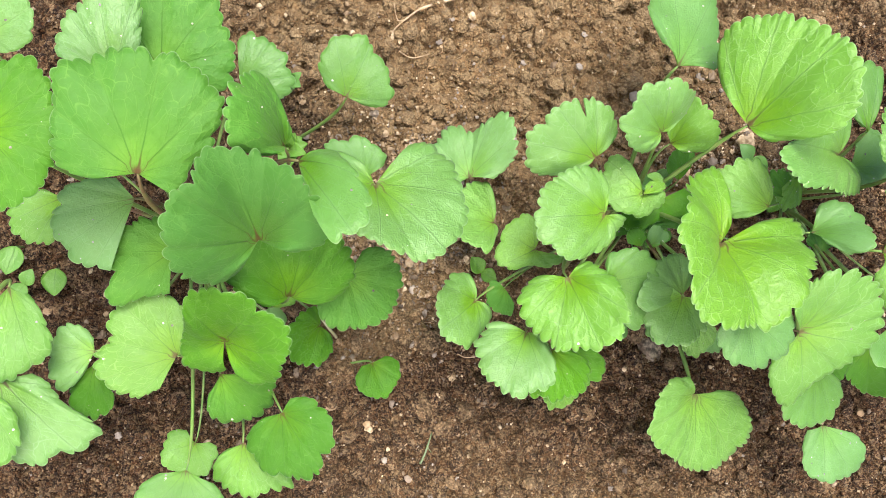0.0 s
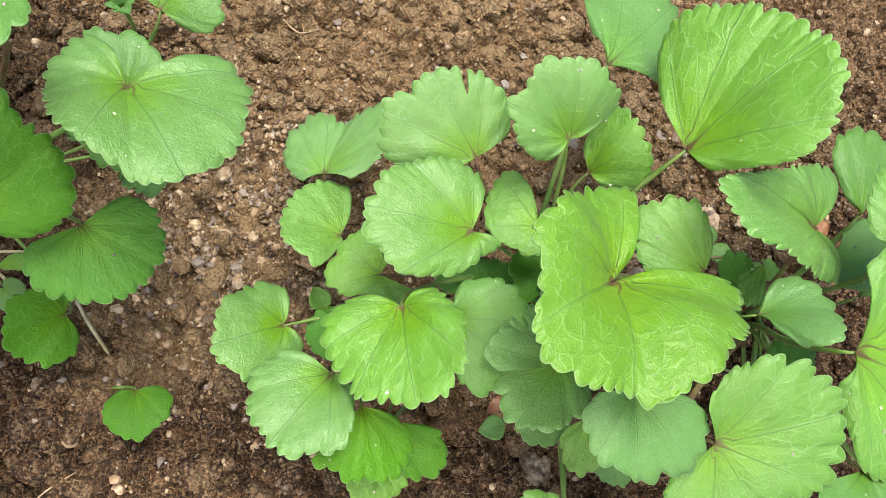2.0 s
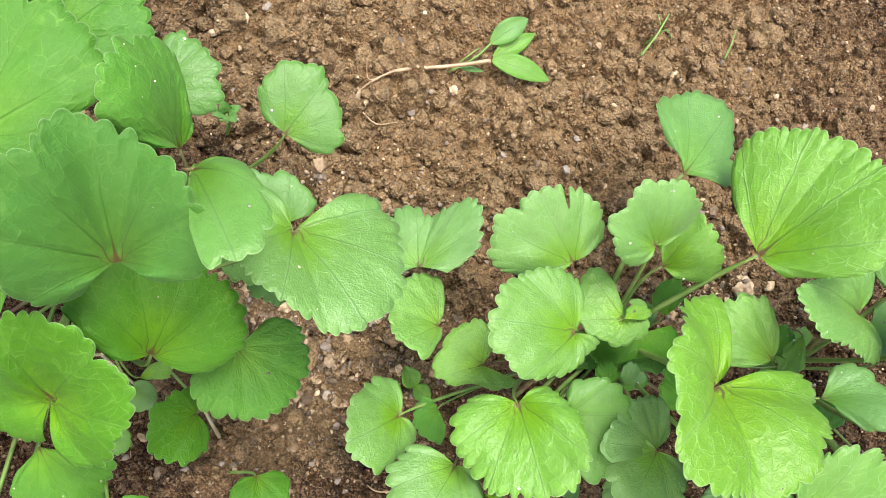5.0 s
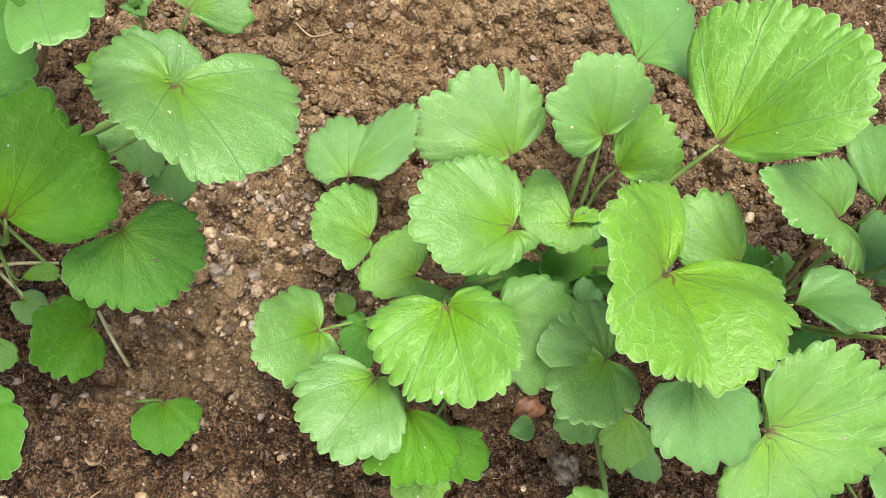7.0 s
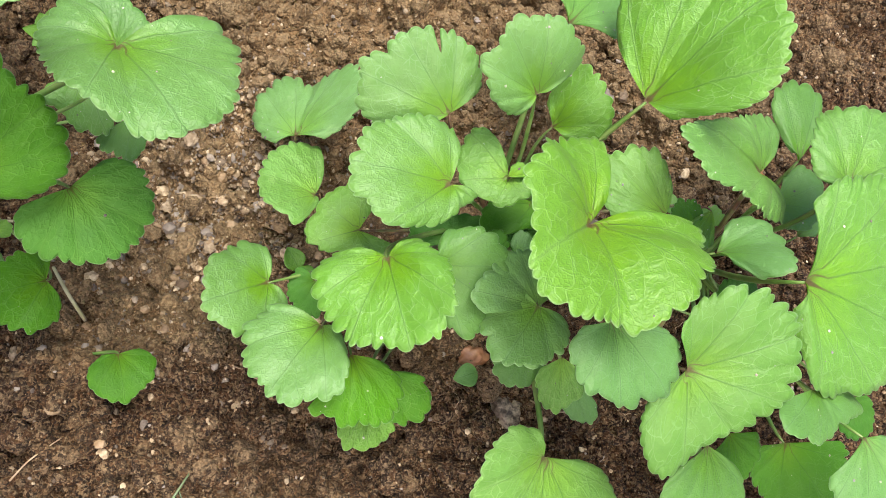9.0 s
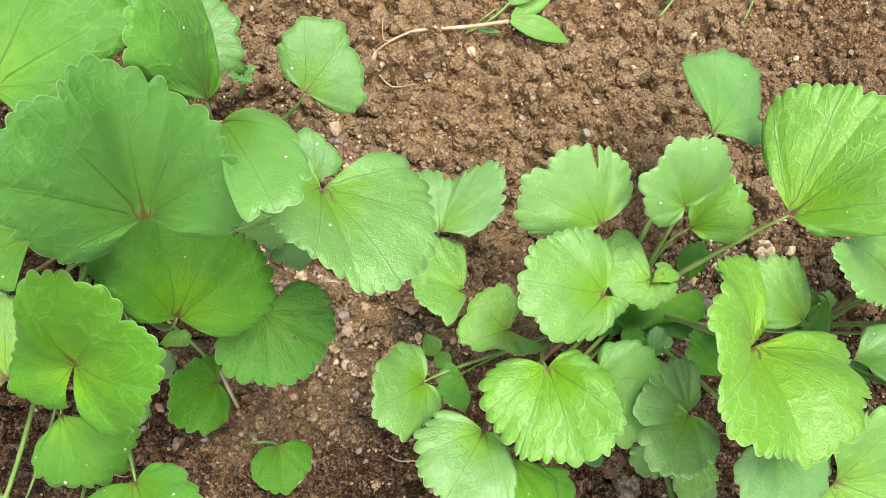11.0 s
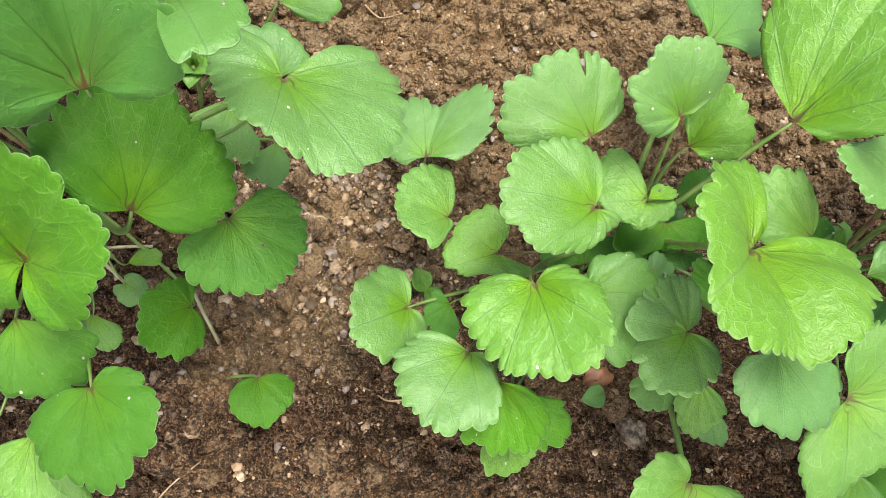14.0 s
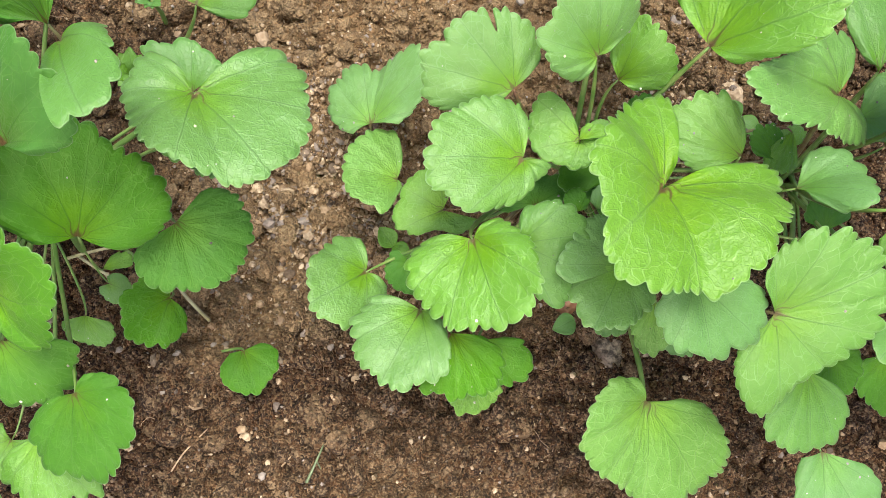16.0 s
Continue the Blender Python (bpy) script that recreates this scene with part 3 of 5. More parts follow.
leaf(mid_plant, (0.2586, 0.0558, 0.0660), (11, -4, -114), 145,
     (6.6, 8.3, 9.8, 10.7, 11.1, 11.5, 11.7, 11.7, 11.8, 11.4, 11.1, 10.7, 10.1, 10.0, 10.7, 11.4, 11.8, 12.3, 12.6, 13.1, 13.6, 13.9, 14.7, 15.8, 17.3, 18.3, 19.6, 20.2, 21.0, 21.7, 22.3, 23.4, 24.4, 25.5, 26.1, 26.6, 24.9, 20.0, 10.4), (0.0, 0.0, 0.0, 0.0, 0.0, 0.0, 0.0, 0.0, -0.1, -0.4, -1.2, -1.2, -0.7), LEAF_BRIGHT)
leaf(mid_plant, (0.2293, 0.0756, 0.0760), (-14, -20, 134), 85,
     (9.6, 16.6, 25.5, 33.1, 36.7, 37.9, 38.8, 40.6, 39.7, 37.1, 37.2, 36.6, 35.8, 34.2, 33.1, 32.1, 29.7, 27.5, 25.9, 23.3, 20.6, 17.9, 13.4), (-0.1, -0.1, -0.1, -0.2, -0.1, 0.2, 0.6, 0.9, 1.0, 0.9, 0.7, 0.6, 0.4), LEAF_MILKY_SHEEN, tear=0.62)
leaf(mid_plant, (0.2612, 0.0859, 0.0860), (-11, -22, 137), 107,
     (9.6, 11.7, 13.7, 15.4, 16.3, 18.0, 20.4, 22.2, 23.4, 27.1, 29.9, 29.5, 27.2, 29.9, 31.6, 32.4, 32.2, 30.1, 30.5, 29.4, 28.8, 26.9, 24.8, 25.2, 25.0, 23.9, 21.0, 12.7, 7.3), (0.3, 1.1, 3.1, 4.9, 6.1, 5.6, 6.6, 9.1, 11.1, 10.3, 6.2, 1.6, 0.2), LEAF_MILKY_SHEEN, bulge=1.6)
leaf(mid_plant, (0.2770, 0.0821, 0.0631), (3, -24, 36), 75,
     (9.9, 12.6, 16.7, 21.2, 25.1, 27.6, 28.4, 27.7, 27.6, 26.4, 24.6, 25.4, 25.5, 25.2, 24.2, 23.2, 21.8, 17.6, 12.7, 9.5, 7.8), (0.4, 1.3, 3.9, 8.0, 11.8, 13.2, 12.9, 11.4, 8.4, 4.2, 1.0, 0.5, 0.4), LEAF_MID, bulge=2.0)
leaf(mid_plant, (0.3029, 0.0861, 0.0973), (-26, -38, 49), 78,
     (25.3, 38.2, 46.4, 50.3, 53.3, 53.2, 56.1, 56.8, 57.7, 58.6, 60.7, 59.6, 59.8, 56.2, 54.8, 49.1, 43.1, 31.2, 21.7, 17.7, 13.7), (1.8, 2.4, 2.8, 2.7, 2.3, 2.5, 3.7, 5.7, 7.1, 7.1, 6.2, 4.5, 3.4), LEAF_MID, bulge=0.9, crease=(0.39, 5))
leaf(mid_plant, (0.2745, 0.1199, 0.0826), (-6, 19, 53), 61,
     (15.0, 28.5, 37.9, 41.4, 42.9, 45.3, 49.3, 52.5, 53.1, 55.2, 54.9, 49.0, 42.8, 38.0, 34.4, 32.6, 30.5, 28.5, 27.0, 23.1, 20.4), (-0.6, -0.8, -0.9, -1.0, -0.9, -0.8, -0.7, -0.6, -0.5, -0.4, -0.2, -0.1, -0.1), LEAF_PALE)
leaf(mid_plant, (0.2726, 0.0282, 0.1184), (8, -23, -141), 161,
     (29.2, 50.2, 50.8, 46.1, 45.8, 43.3, 40.2, 38.2, 38.2, 40.7, 42.2, 43.5, 45.3, 47.1, 44.6, 46.4, 49.7, 51.8, 53.1, 49.2, 44.7, 40.8, 38.3, 39.6, 38.1, 35.7, 33.3, 31.8, 30.8, 30.1, 30.1, 31.0, 32.9, 35.7, 37.3, 39.3, 42.1, 36.0, 18.4), (0.4, 6.4, 18.1, 21.0, 14.4, 14.2, 15.1, 18.4, 21.2, 12.4, 3.5, 0.0, 0.0), LEAF_BRIGHT, bulge=3.5, crease=(0.34, 4))
leaf(mid_plant, (0.3186, 0.0449, 0.0860), (-9, -3, 143), 61,
     (12.4, 17.8, 21.7, 24.3, 25.8, 27.4, 29.0, 30.6, 32.2, 33.5, 33.8, 32.9, 30.5, 30.8, 29.4, 27.1, 26.9, 23.1, 20.0, 14.8, 10.8), (-0.0, -0.0, -0.0, -0.0, -0.0, -0.0, -0.0, -0.0, 0.0, 0.0, 0.2, 0.4, 0.6), LEAF_BRIGHT)
leaf(mid_plant, (0.2099, 0.0149, 0.0784), (12, -21, -75), 116,
     (10.0, 12.2, 13.5, 14.7, 16.2, 18.1, 20.7, 24.0, 26.4, 28.9, 32.2, 36.6, 38.7, 41.1, 40.8, 40.4, 39.3, 39.7, 37.5, 38.8, 35.8, 34.2, 32.9, 32.6, 31.4, 29.9, 27.9, 25.2, 22.4, 19.0, 14.9), (0.2, 2.0, 5.0, 10.0, 13.8, 11.7, 6.8, 3.6, 2.7, 3.3, 4.0, 2.9, 1.0), LEAF_MID, bulge=1.9, crease=(0.41, 4))
leaf(mid_plant, (0.1893, -0.0121, 0.0684), (16, -18, -121), 88,
     (8.0, 9.9, 13.0, 17.1, 22.5, 28.3, 30.9, 31.8, 31.3, 33.9, 35.8, 36.7, 35.1, 34.9, 33.4, 32.5, 30.8, 29.9, 28.4, 26.9, 23.7, 21.6, 19.5, 14.9), (3.1, 4.7, 7.3, 8.2, 6.3, 3.8, 2.6, 2.2, 2.3, 2.4, 2.2, 1.7, 1.2), LEAF_MILKY_SHEEN, bulge=0.7, crease=(0.24, 4))
leaf(mid_plant, (0.1685, 0.0046, 0.0464), (2, -24, -151), 128,
     (7.7, 10.4, 11.9, 12.9, 13.1, 13.5, 13.9, 14.7, 15.8, 17.5, 20.2, 24.3, 28.5, 29.3, 29.6, 32.1, 32.1, 30.6, 28.2, 28.6, 27.5, 26.6, 24.6, 21.9, 21.2, 21.0, 20.5, 19.8, 18.7, 17.0, 16.5, 15.7, 13.0, 8.4), (0.0, 0.3, 0.9, 1.9, 4.5, 6.2, 5.7, 4.5, 3.8, 2.2, 0.5, 0.1, 0.0), LEAF_MILKY_SHEEN, bulge=0.9)
leaf(mid_plant, (0.2667, 0.0021, 0.0884), (12, -13, -121), 101,
     (9.8, 12.4, 14.5, 16.2, 17.4, 18.8, 20.1, 20.9, 22.3, 24.0, 25.3, 26.0, 27.9, 28.9, 29.0, 27.0, 25.8, 25.8, 24.4, 22.2, 19.8, 17.7, 15.4, 13.7, 12.0, 10.8, 10.1), (0.1, 0.5, 1.1, 1.4, 1.2, 0.5, -0.1, -0.2, 0.0, 0.1, 0.1, 0.0, 0.0), LEAF_MILKY_SHEEN)
leaf(mid_plant, (0.2684, 0.0025, 0.0840), (21, -10, 116), 76,
     (27.0, 32.6, 33.2, 31.3, 28.9, 25.9, 25.5, 25.7, 25.1, 23.7, 22.7, 22.3, 22.0, 21.4, 21.1, 20.6, 19.6, 18.0, 16.4, 14.0, 12.6), (1.0, 1.0, 0.9, 0.6, 0.4, 0.1, 0.0, -0.0, -0.0, -0.0, -0.0, -0.0, -0.0), LEAF_MILKY_SHEEN)
leaf(mid_plant, (0.2269, 0.0124, 0.0880), (1, -3, 5), 87,
     (7.5, 12.6, 15.0, 16.5, 17.7, 20.4, 22.6, 24.6, 25.4, 26.0, 26.5, 26.4, 26.3, 26.0, 25.9, 26.0, 26.5, 27.5, 29.0, 29.4, 27.4, 23.1, 14.2), (0.1, 0.3, 0.8, 1.6, 2.2, 2.3, 1.9, 1.2, 0.5, 0.1, -0.0, -0.0, -0.0), LEAF_PALE, bulge=0.5)
leaf(mid_plant, (0.2014, -0.0217, 0.0700), (-9, -2, -66), 59,
     (12.2, 15.6, 21.0, 22.8, 25.2, 26.7, 27.5, 28.4, 28.1, 28.6, 28.3, 26.8, 25.8, 26.5, 27.0, 26.5, 24.7, 24.8, 26.3, 26.4, 25.7), (-0.1, -0.2, -0.5, -0.8, -1.0, -0.8, -0.4, 0.1, 0.7, 1.2, 1.4, 1.2, 0.8), LEAF_LUSH, bulge=0.8)
leaf(mid_plant, (0.2146, -0.0257, 0.0500), (1, 5, -49), 53,
     (11.9, 19.2, 21.2, 22.9, 24.6, 26.3, 27.5, 27.7, 27.5, 27.1, 26.2, 25.5, 23.9, 22.3, 21.4, 20.8, 19.3, 15.2, 11.3, 8.5, 7.0), (-0.0, -0.1, -0.1, -0.2, -0.3, -0.3, -0.3, -0.3, -0.2, -0.2, -0.1, -0.0, -0.0), LEAF_LUSH)
leaf(mid_plant, (0.2824, -0.0044, 0.1200), (-6, 8, -77), 88,
     (10.2, 15.5, 23.8, 29.3, 32.1, 33.8, 35.2, 35.3, 34.0, 31.7, 31.8, 30.6, 29.4, 26.7, 25.9, 26.0, 25.3, 23.8, 22.5, 21.1, 19.4, 16.8, 13.5, 11.3), (0.1, 0.1, 0.2, -0.1, -0.5, -0.6, -0.3, 0.4, 0.6, 0.4, 0.2, 0.0, 0.0), LEAF_PALE, bulge=0.5)
leaf(right_plant, (0.3158, -0.0176, 0.1120), (20, -10, -14), 126,
     (13.4, 18.2, 20.9, 25.2, 29.1, 32.4, 35.8, 37.0, 40.5, 40.6, 41.9, 42.9, 42.4, 41.4, 40.5, 39.9, 38.6, 36.7, 34.6, 32.4, 30.4, 28.8, 28.0, 28.3, 29.2, 31.9, 36.1, 40.8, 40.1, 35.8, 30.8, 25.7, 20.5, 14.0), (3.2, 1.7, 0.5, 0.3, 0.5, 0.7, 0.3, -0.1, -0.1, -0.0, 0.0, 0.0, 0.0), LEAF_MID, crease=(0.42, 4))
leaf(right_plant, (0.3362, 0.0303, 0.0950), (-17, -17, 7), 67,
     (12.0, 16.0, 18.2, 20.1, 22.2, 23.2, 24.0, 24.6, 24.8, 25.2, 25.6, 26.3, 26.6, 27.0, 27.6, 28.2, 26.9, 23.7, 20.7, 13.1, 9.0), (0.2, 0.4, 0.9, 1.9, 3.0, 4.6, 7.3, 10.8, 14.8, 16.5, 14.7, 10.3, 8.0), LEAF_PALE, bulge=1.7)
leaf(right_plant, (0.3639, 0.0705, 0.0813), (11, -22, 178), 127,
     (18.4, 20.1, 22.5, 22.5, 22.8, 23.4, 23.9, 24.8, 26.9, 29.1, 31.1, 34.0, 38.5, 49.7, 61.1, 67.8, 66.2, 49.7, 39.8, 34.4, 30.8, 28.3, 26.6, 25.5, 24.9, 24.8, 25.1, 25.9, 27.3, 28.6, 30.5, 32.9, 32.5, 22.9), (0.4, 2.2, 4.2, 6.3, 8.6, 13.6, 13.6, 9.0, 6.0, 3.4, 0.8, 0.0, -0.0), LEAF_MID, bulge=1.8, crease=(0.49, 2))
leaf(right_plant, (0.3906, 0.0831, 0.0700), (3, 12, 96), 41,
     (5.2, 10.2, 15.2, 28.6, 35.4, 39.1, 42.0, 43.3, 41.8, 39.3, 22.8), (-0.0, -0.1, -0.2, -0.2, -0.3, -0.3, -0.4, -0.4, -0.4, -0.3, -0.2), LEAF_PALE)
leaf(right_plant, (0.3612, 0.0190, 0.1161), (5, 14, -12), 102,
     (31.0, 45.9, 62.0, 70.9, 71.0, 66.9, 59.0, 50.4, 40.6, 19.2, 12.3), (-0.1, -0.2, -0.3, -0.2, -0.0, -0.1, -0.5, -0.6, -0.5, -0.2, -0.0), LEAF_MID)
leaf(right_plant, (0.3836, 0.0608, 0.1100), (3, 6, 101), 88,
     (9.4, 15.0, 19.5, 23.3, 28.1, 32.3, 35.8, 39.9, 46.8, 47.5, 34.1), (0.0, 0.0, 0.0, 0.0, 0.0, 0.0, 0.0, 0.0, 0.0, 0.0, 0.0), LEAF_MID)
leaf(right_plant, (0.3748, -0.0191, 0.1020), (-20, -14, -73), 85,
     (21.3, 27.2, 22.4, 18.3, 15.4, 17.7, 20.7, 24.3, 27.8, 33.2, 25.4), (0.0, 0.0, 0.0, 0.0, 0.1, 0.4, 1.4, 3.0, 4.6, 4.0, 2.1), LEAF_PALE, bulge=1.1)
leaf(right_plant, (0.4026, -0.0397, 0.0450), (5, 13, -80), 88,
     (27.8, 32.4, 33.2, 38.9, 38.5, 33.1, 26.8, 21.8, 18.3, 14.6, 10.9), (-0.0, -0.0, -0.0, -0.2, -2.8, -7.5, -8.1, -6.9, -4.3, -2.1, -0.1), LEAF_DEEP_SHADE, bulge=-1.6)
leaf(right_plant, (0.4152, -0.0348, 0.0800), (0, 0, -60), 72,
     (8.4, 14.9, 21.4, 27.9, 32.7, 36.6, 35.8, 34.9, 32.5, 29.7, 24.2), (0.0, 0.0, 0.0, 0.0, 0.0, 0.0, 0.0, 0.0, 0.0, 0.0, 0.0), LEAF_PALE)
leaf(right_plant, (0.3516, -0.0434, 0.0660), (-10, 10, -86), 60,
     (17.0, 25.1, 29.7, 32.4, 34.2, 36.2, 37.7, 36.9, 35.1, 35.0, 35.8, 35.8, 35.4, 34.9, 33.7, 32.9, 33.5, 31.5, 28.5, 24.1, 14.7), (-0.8, -1.0, -1.2, -1.1, -0.8, -0.3, 0.1, 0.3, 0.4, 0.2, 0.0, -0.0, -0.0), LEAF_PALE)
leaf(right_plant, (0.3626, -0.0797, 0.0550), (0, -0, -92), 74,
     (20.1, 27.1, 31.5, 33.7, 34.1, 34.3, 34.3, 33.5, 33.2, 33.6, 32.6, 31.2, 30.4, 28.7, 25.9, 20.6, 18.0, 15.2, 12.8, 10.6, 9.3), (0.0, 0.0, 0.0), LEAF_PALE)
leaf(mid_plant, (0.2826, -0.0535, 0.0620), (-22, -1, -121), 120,
     (17.6, 32.7, 42.4, 50.6, 56.2, 57.6, 56.0, 55.3, 52.0, 49.9, 47.7, 45.0, 42.6, 40.0, 37.5, 35.7, 36.7, 35.5, 35.7, 35.4, 35.5, 33.2, 31.4, 29.6, 27.9, 25.7, 23.5, 22.4, 20.1, 16.4, 14.6, 12.7), (-0.5, -0.7, -0.8, -0.4, -0.1, 0.0, 0.0, 0.0, 0.0, 0.0, 0.0, 0.0, 0.0), LEAF_BRIGHT, crease=(0.41, 3))
leaf(left_plant, (0.1105, 0.0640, 0.1175), (-3, -24, -96), 144,
     (26.1, 32.5, 35.1, 36.4, 38.1, 38.1, 38.1, 38.6, 39.8, 40.9, 42.6, 43.7, 44.9, 43.8, 45.4, 44.0, 42.0, 38.7, 36.3, 34.4, 32.9, 32.0, 29.7, 27.6, 25.9, 24.8, 23.9, 23.3, 23.2, 23.2, 23.2, 22.7, 22.2, 22.2, 22.6, 22.6, 22.6, 20.8, 15.0), (-0.0, 0.1, 2.9, 6.9, 8.9, 10.4, 13.2, 10.4, 4.4, 0.3, -0.0, -0.0, -0.0), LEAF_MILKY_SHEEN, bulge=1.6, crease=(0.42, 4))
leaf(left_plant, (0.1078, 0.0685, 0.1040), (0, -0, 90), 61,
     (10.9, 18.7, 23.4, 22.9, 22.2, 20.1, 19.0, 18.6, 19.3, 19.2, 18.8, 17.6, 16.6, 15.9, 15.6, 15.5, 15.5, 14.7, 13.9, 11.7, 9.9), (0.0, 0.0, 0.0), LEAF_PALE)
leaf(left_plant, (0.0978, 0.0237, 0.0850), (-9, 6, -47), 99,
     (14.5, 19.0, 20.8, 23.5, 25.8, 27.1, 27.5, 28.5, 28.9, 28.8, 28.8, 28.9, 28.9, 28.4, 27.5, 26.7, 26.4, 25.6, 24.4, 25.4, 25.1, 24.6, 23.7, 22.3, 20.7, 16.5), (-0.2, -0.4, -0.5, -0.4, -0.3, -0.2, -0.0, 0.0, 0.0, 0.0, 0.0, 0.0, 0.0), LEAF_LUSH)
leaf(left_plant, (0.0704, 0.0174, 0.1120), (19, -15, 78), 103,
     (13.5, 16.2, 21.5, 28.9, 34.6, 36.6, 36.4, 37.8, 39.2, 40.2, 40.9, 41.2, 40.2, 38.9, 34.9, 35.1, 35.4, 34.5, 33.8, 33.6, 33.4, 32.7, 30.9, 27.3, 23.3, 19.3, 14.1), (4.4, 5.7, 5.7, 4.4, 3.4, 4.3, 5.0, 3.6, 1.5, 0.3, 0.0, -0.0, -0.0), LEAF_LUSH, bulge=1.5)
leaf(left_plant, (0.0596, 0.0427, 0.1457), (-0, -3, 106), 131,
     (13.2, 19.3, 24.0, 26.9, 28.9, 32.3, 32.7, 33.8, 32.6, 34.5, 34.4, 35.3, 35.3, 33.1, 34.3, 37.5, 39.4, 36.8, 35.5, 34.6, 32.6, 30.9, 30.1, 29.2, 28.5, 27.5, 27.9, 27.6, 27.3, 27.2, 27.2, 25.7, 21.8, 17.5, 11.9), (1.8, 12.1, 26.6, 33.9, 34.7, 34.5, 28.0, 27.4, 33.3, 30.0, 25.2, 19.4, 11.3), LEAF_DEEP_SHADE, bulge=4.6, crease=(0.59, 4), root=(0.024, 0.103))
leaf(left_plant, (0.0770, 0.0731, 0.1500), (-11, -21, -31), 42,
     (13.6, 15.7, 16.3, 16.9, 17.7, 18.8, 20.4, 22.5, 25.0, 27.9, 31.5, 35.7, 39.8, 42.8, 45.2, 46.7, 47.1, 46.3, 45.7, 46.1, 32.2), (1.4, 2.4, 4.3, 6.4, 8.9, 11.7, 14.5, 16.9, 18.9, 20.0, 20.1, 19.0, 17.1), LEAF_PALE, bulge=2.7)
leaf(left_plant, (0.0718, 0.0797, 0.1450), (11, -22, 136), 59,
     (13.0, 17.1, 23.9, 29.6, 31.7, 33.0, 34.6, 35.8, 36.6, 36.9, 36.2, 35.2, 34.5, 32.8, 30.9, 28.5, 22.7, 16.8, 14.0, 11.5, 10.1), (11.8, 14.6, 18.6, 21.7, 22.0, 20.6, 17.4, 12.3, 8.2, 5.3, 3.1, 1.2, 0.2), LEAF_LUSH, bulge=5.0)
leaf(left_plant, (0.0164, 0.0703, 0.1554), (0, -0, 75), 111,
     (15.0, 23.0, 29.7, 31.2, 33.3, 36.2, 38.0, 42.4, 48.6, 49.2, 48.3, 48.5, 48.6, 47.7, 46.4, 48.3, 46.6, 46.5, 44.2, 43.6, 39.3, 32.7, 29.3, 21.6, 19.7, 18.8, 18.1, 16.8, 15.7, 15.1), (0.0, 0.0, 0.0), LEAF_LUSH)
leaf(left_plant, (0.0543, 0.1158, 0.0850), (-1, -3, 30), 60,
     (20.9, 24.2, 25.5, 24.7, 25.0, 25.2, 23.7, 24.5, 24.8, 20.8, 15.8), (0.0, 0.1, 0.3, 0.7, 1.0, 1.2, 1.2, 1.1, 1.0, 0.6, 0.2), LEAF_PALE)
leaf(left_plant, (0.0223, 0.1182, 0.1100), (0, -0, 50), 87,
     (18.9, 26.3, 34.9, 39.6, 43.3, 45.8, 47.3, 47.8, 46.0, 44.1, 41.7, 39.4, 36.6, 34.4, 32.9, 32.6, 32.2, 31.5, 30.9, 29.7, 26.7, 18.9, 13.2), (0.0, 0.0, 0.0), LEAF_LUSH)
leaf(left_plant, (0.0059, 0.1134, 0.1300), (-0, -0, 97), 64,
     (22.3, 25.3, 27.0, 29.3, 32.1, 35.6, 36.3, 34.9, 23.7, 15.6, 8.1), (0.0, 0.0, 0.0, 0.0, 0.0, 0.0, 0.0, 0.0, 0.0, 0.0, 0.0), LEAF_MILKY_SHEEN)
leaf(left_plant, (-0.0383, 0.0895, 0.1500), (0, 0, -24), 101,
     (25.8, 32.6, 29.8, 27.8, 26.8, 27.6, 29.4, 30.7, 30.0, 26.9, 22.4), (0.0, 0.0, 0.0, 0.0, 0.0, 0.0, 0.0, 0.0, 0.0, 0.0, 0.0), LEAF_LUSH)
leaf(left_plant, (-0.0542, 0.1424, 0.0800), (0, 0, -8), 101,
     (20.2, 22.7, 23.4, 22.2, 20.3, 17.8, 14.9, 11.2, 8.8, 9.0, 9.2), (0.0, 0.0, 0.0, 0.0, 0.0, 0.0, 0.0, 0.0, 0.0, 0.0, 0.0), LEAF_MID)
leaf(left_plant, (0.0057, 0.0647, 0.0950), (0, -0, -172), 61,
     (33.7, 33.7, 35.9, 37.2, 37.8, 38.0, 36.5, 38.2, 38.2, 37.2, 35.2, 31.2, 32.2, 30.9, 27.6, 23.8, 20.3, 17.5, 15.1, 13.4, 12.2), (0.0, 0.0, 0.0), LEAF_PALE)
leaf(left_plant, (-0.0300, 0.0684, 0.0700), (0, -0, -157), 54,
     (21.3, 23.7, 25.7, 26.3, 27.0, 26.3, 25.3, 21.3, 16.4, 12.3, 8.3), (0.0, 0.0, 0.0, 0.0, 0.0, 0.0, 0.0, 0.0, 0.0, 0.0, 0.0), LEAF_MID)
leaf(left_plant, (0.0199, 0.0404, 0.0900), (0, -0, 178), 85,
     (19.3, 20.0, 21.2, 23.0, 25.8, 33.5, 36.0, 34.1, 28.7, 28.1, 28.0, 27.2, 26.8, 26.5, 26.1, 24.6, 23.0, 21.9, 19.0, 17.8, 16.6, 14.2, 11.9), (0.0, 0.0, 0.0), LEAF_LUSH)
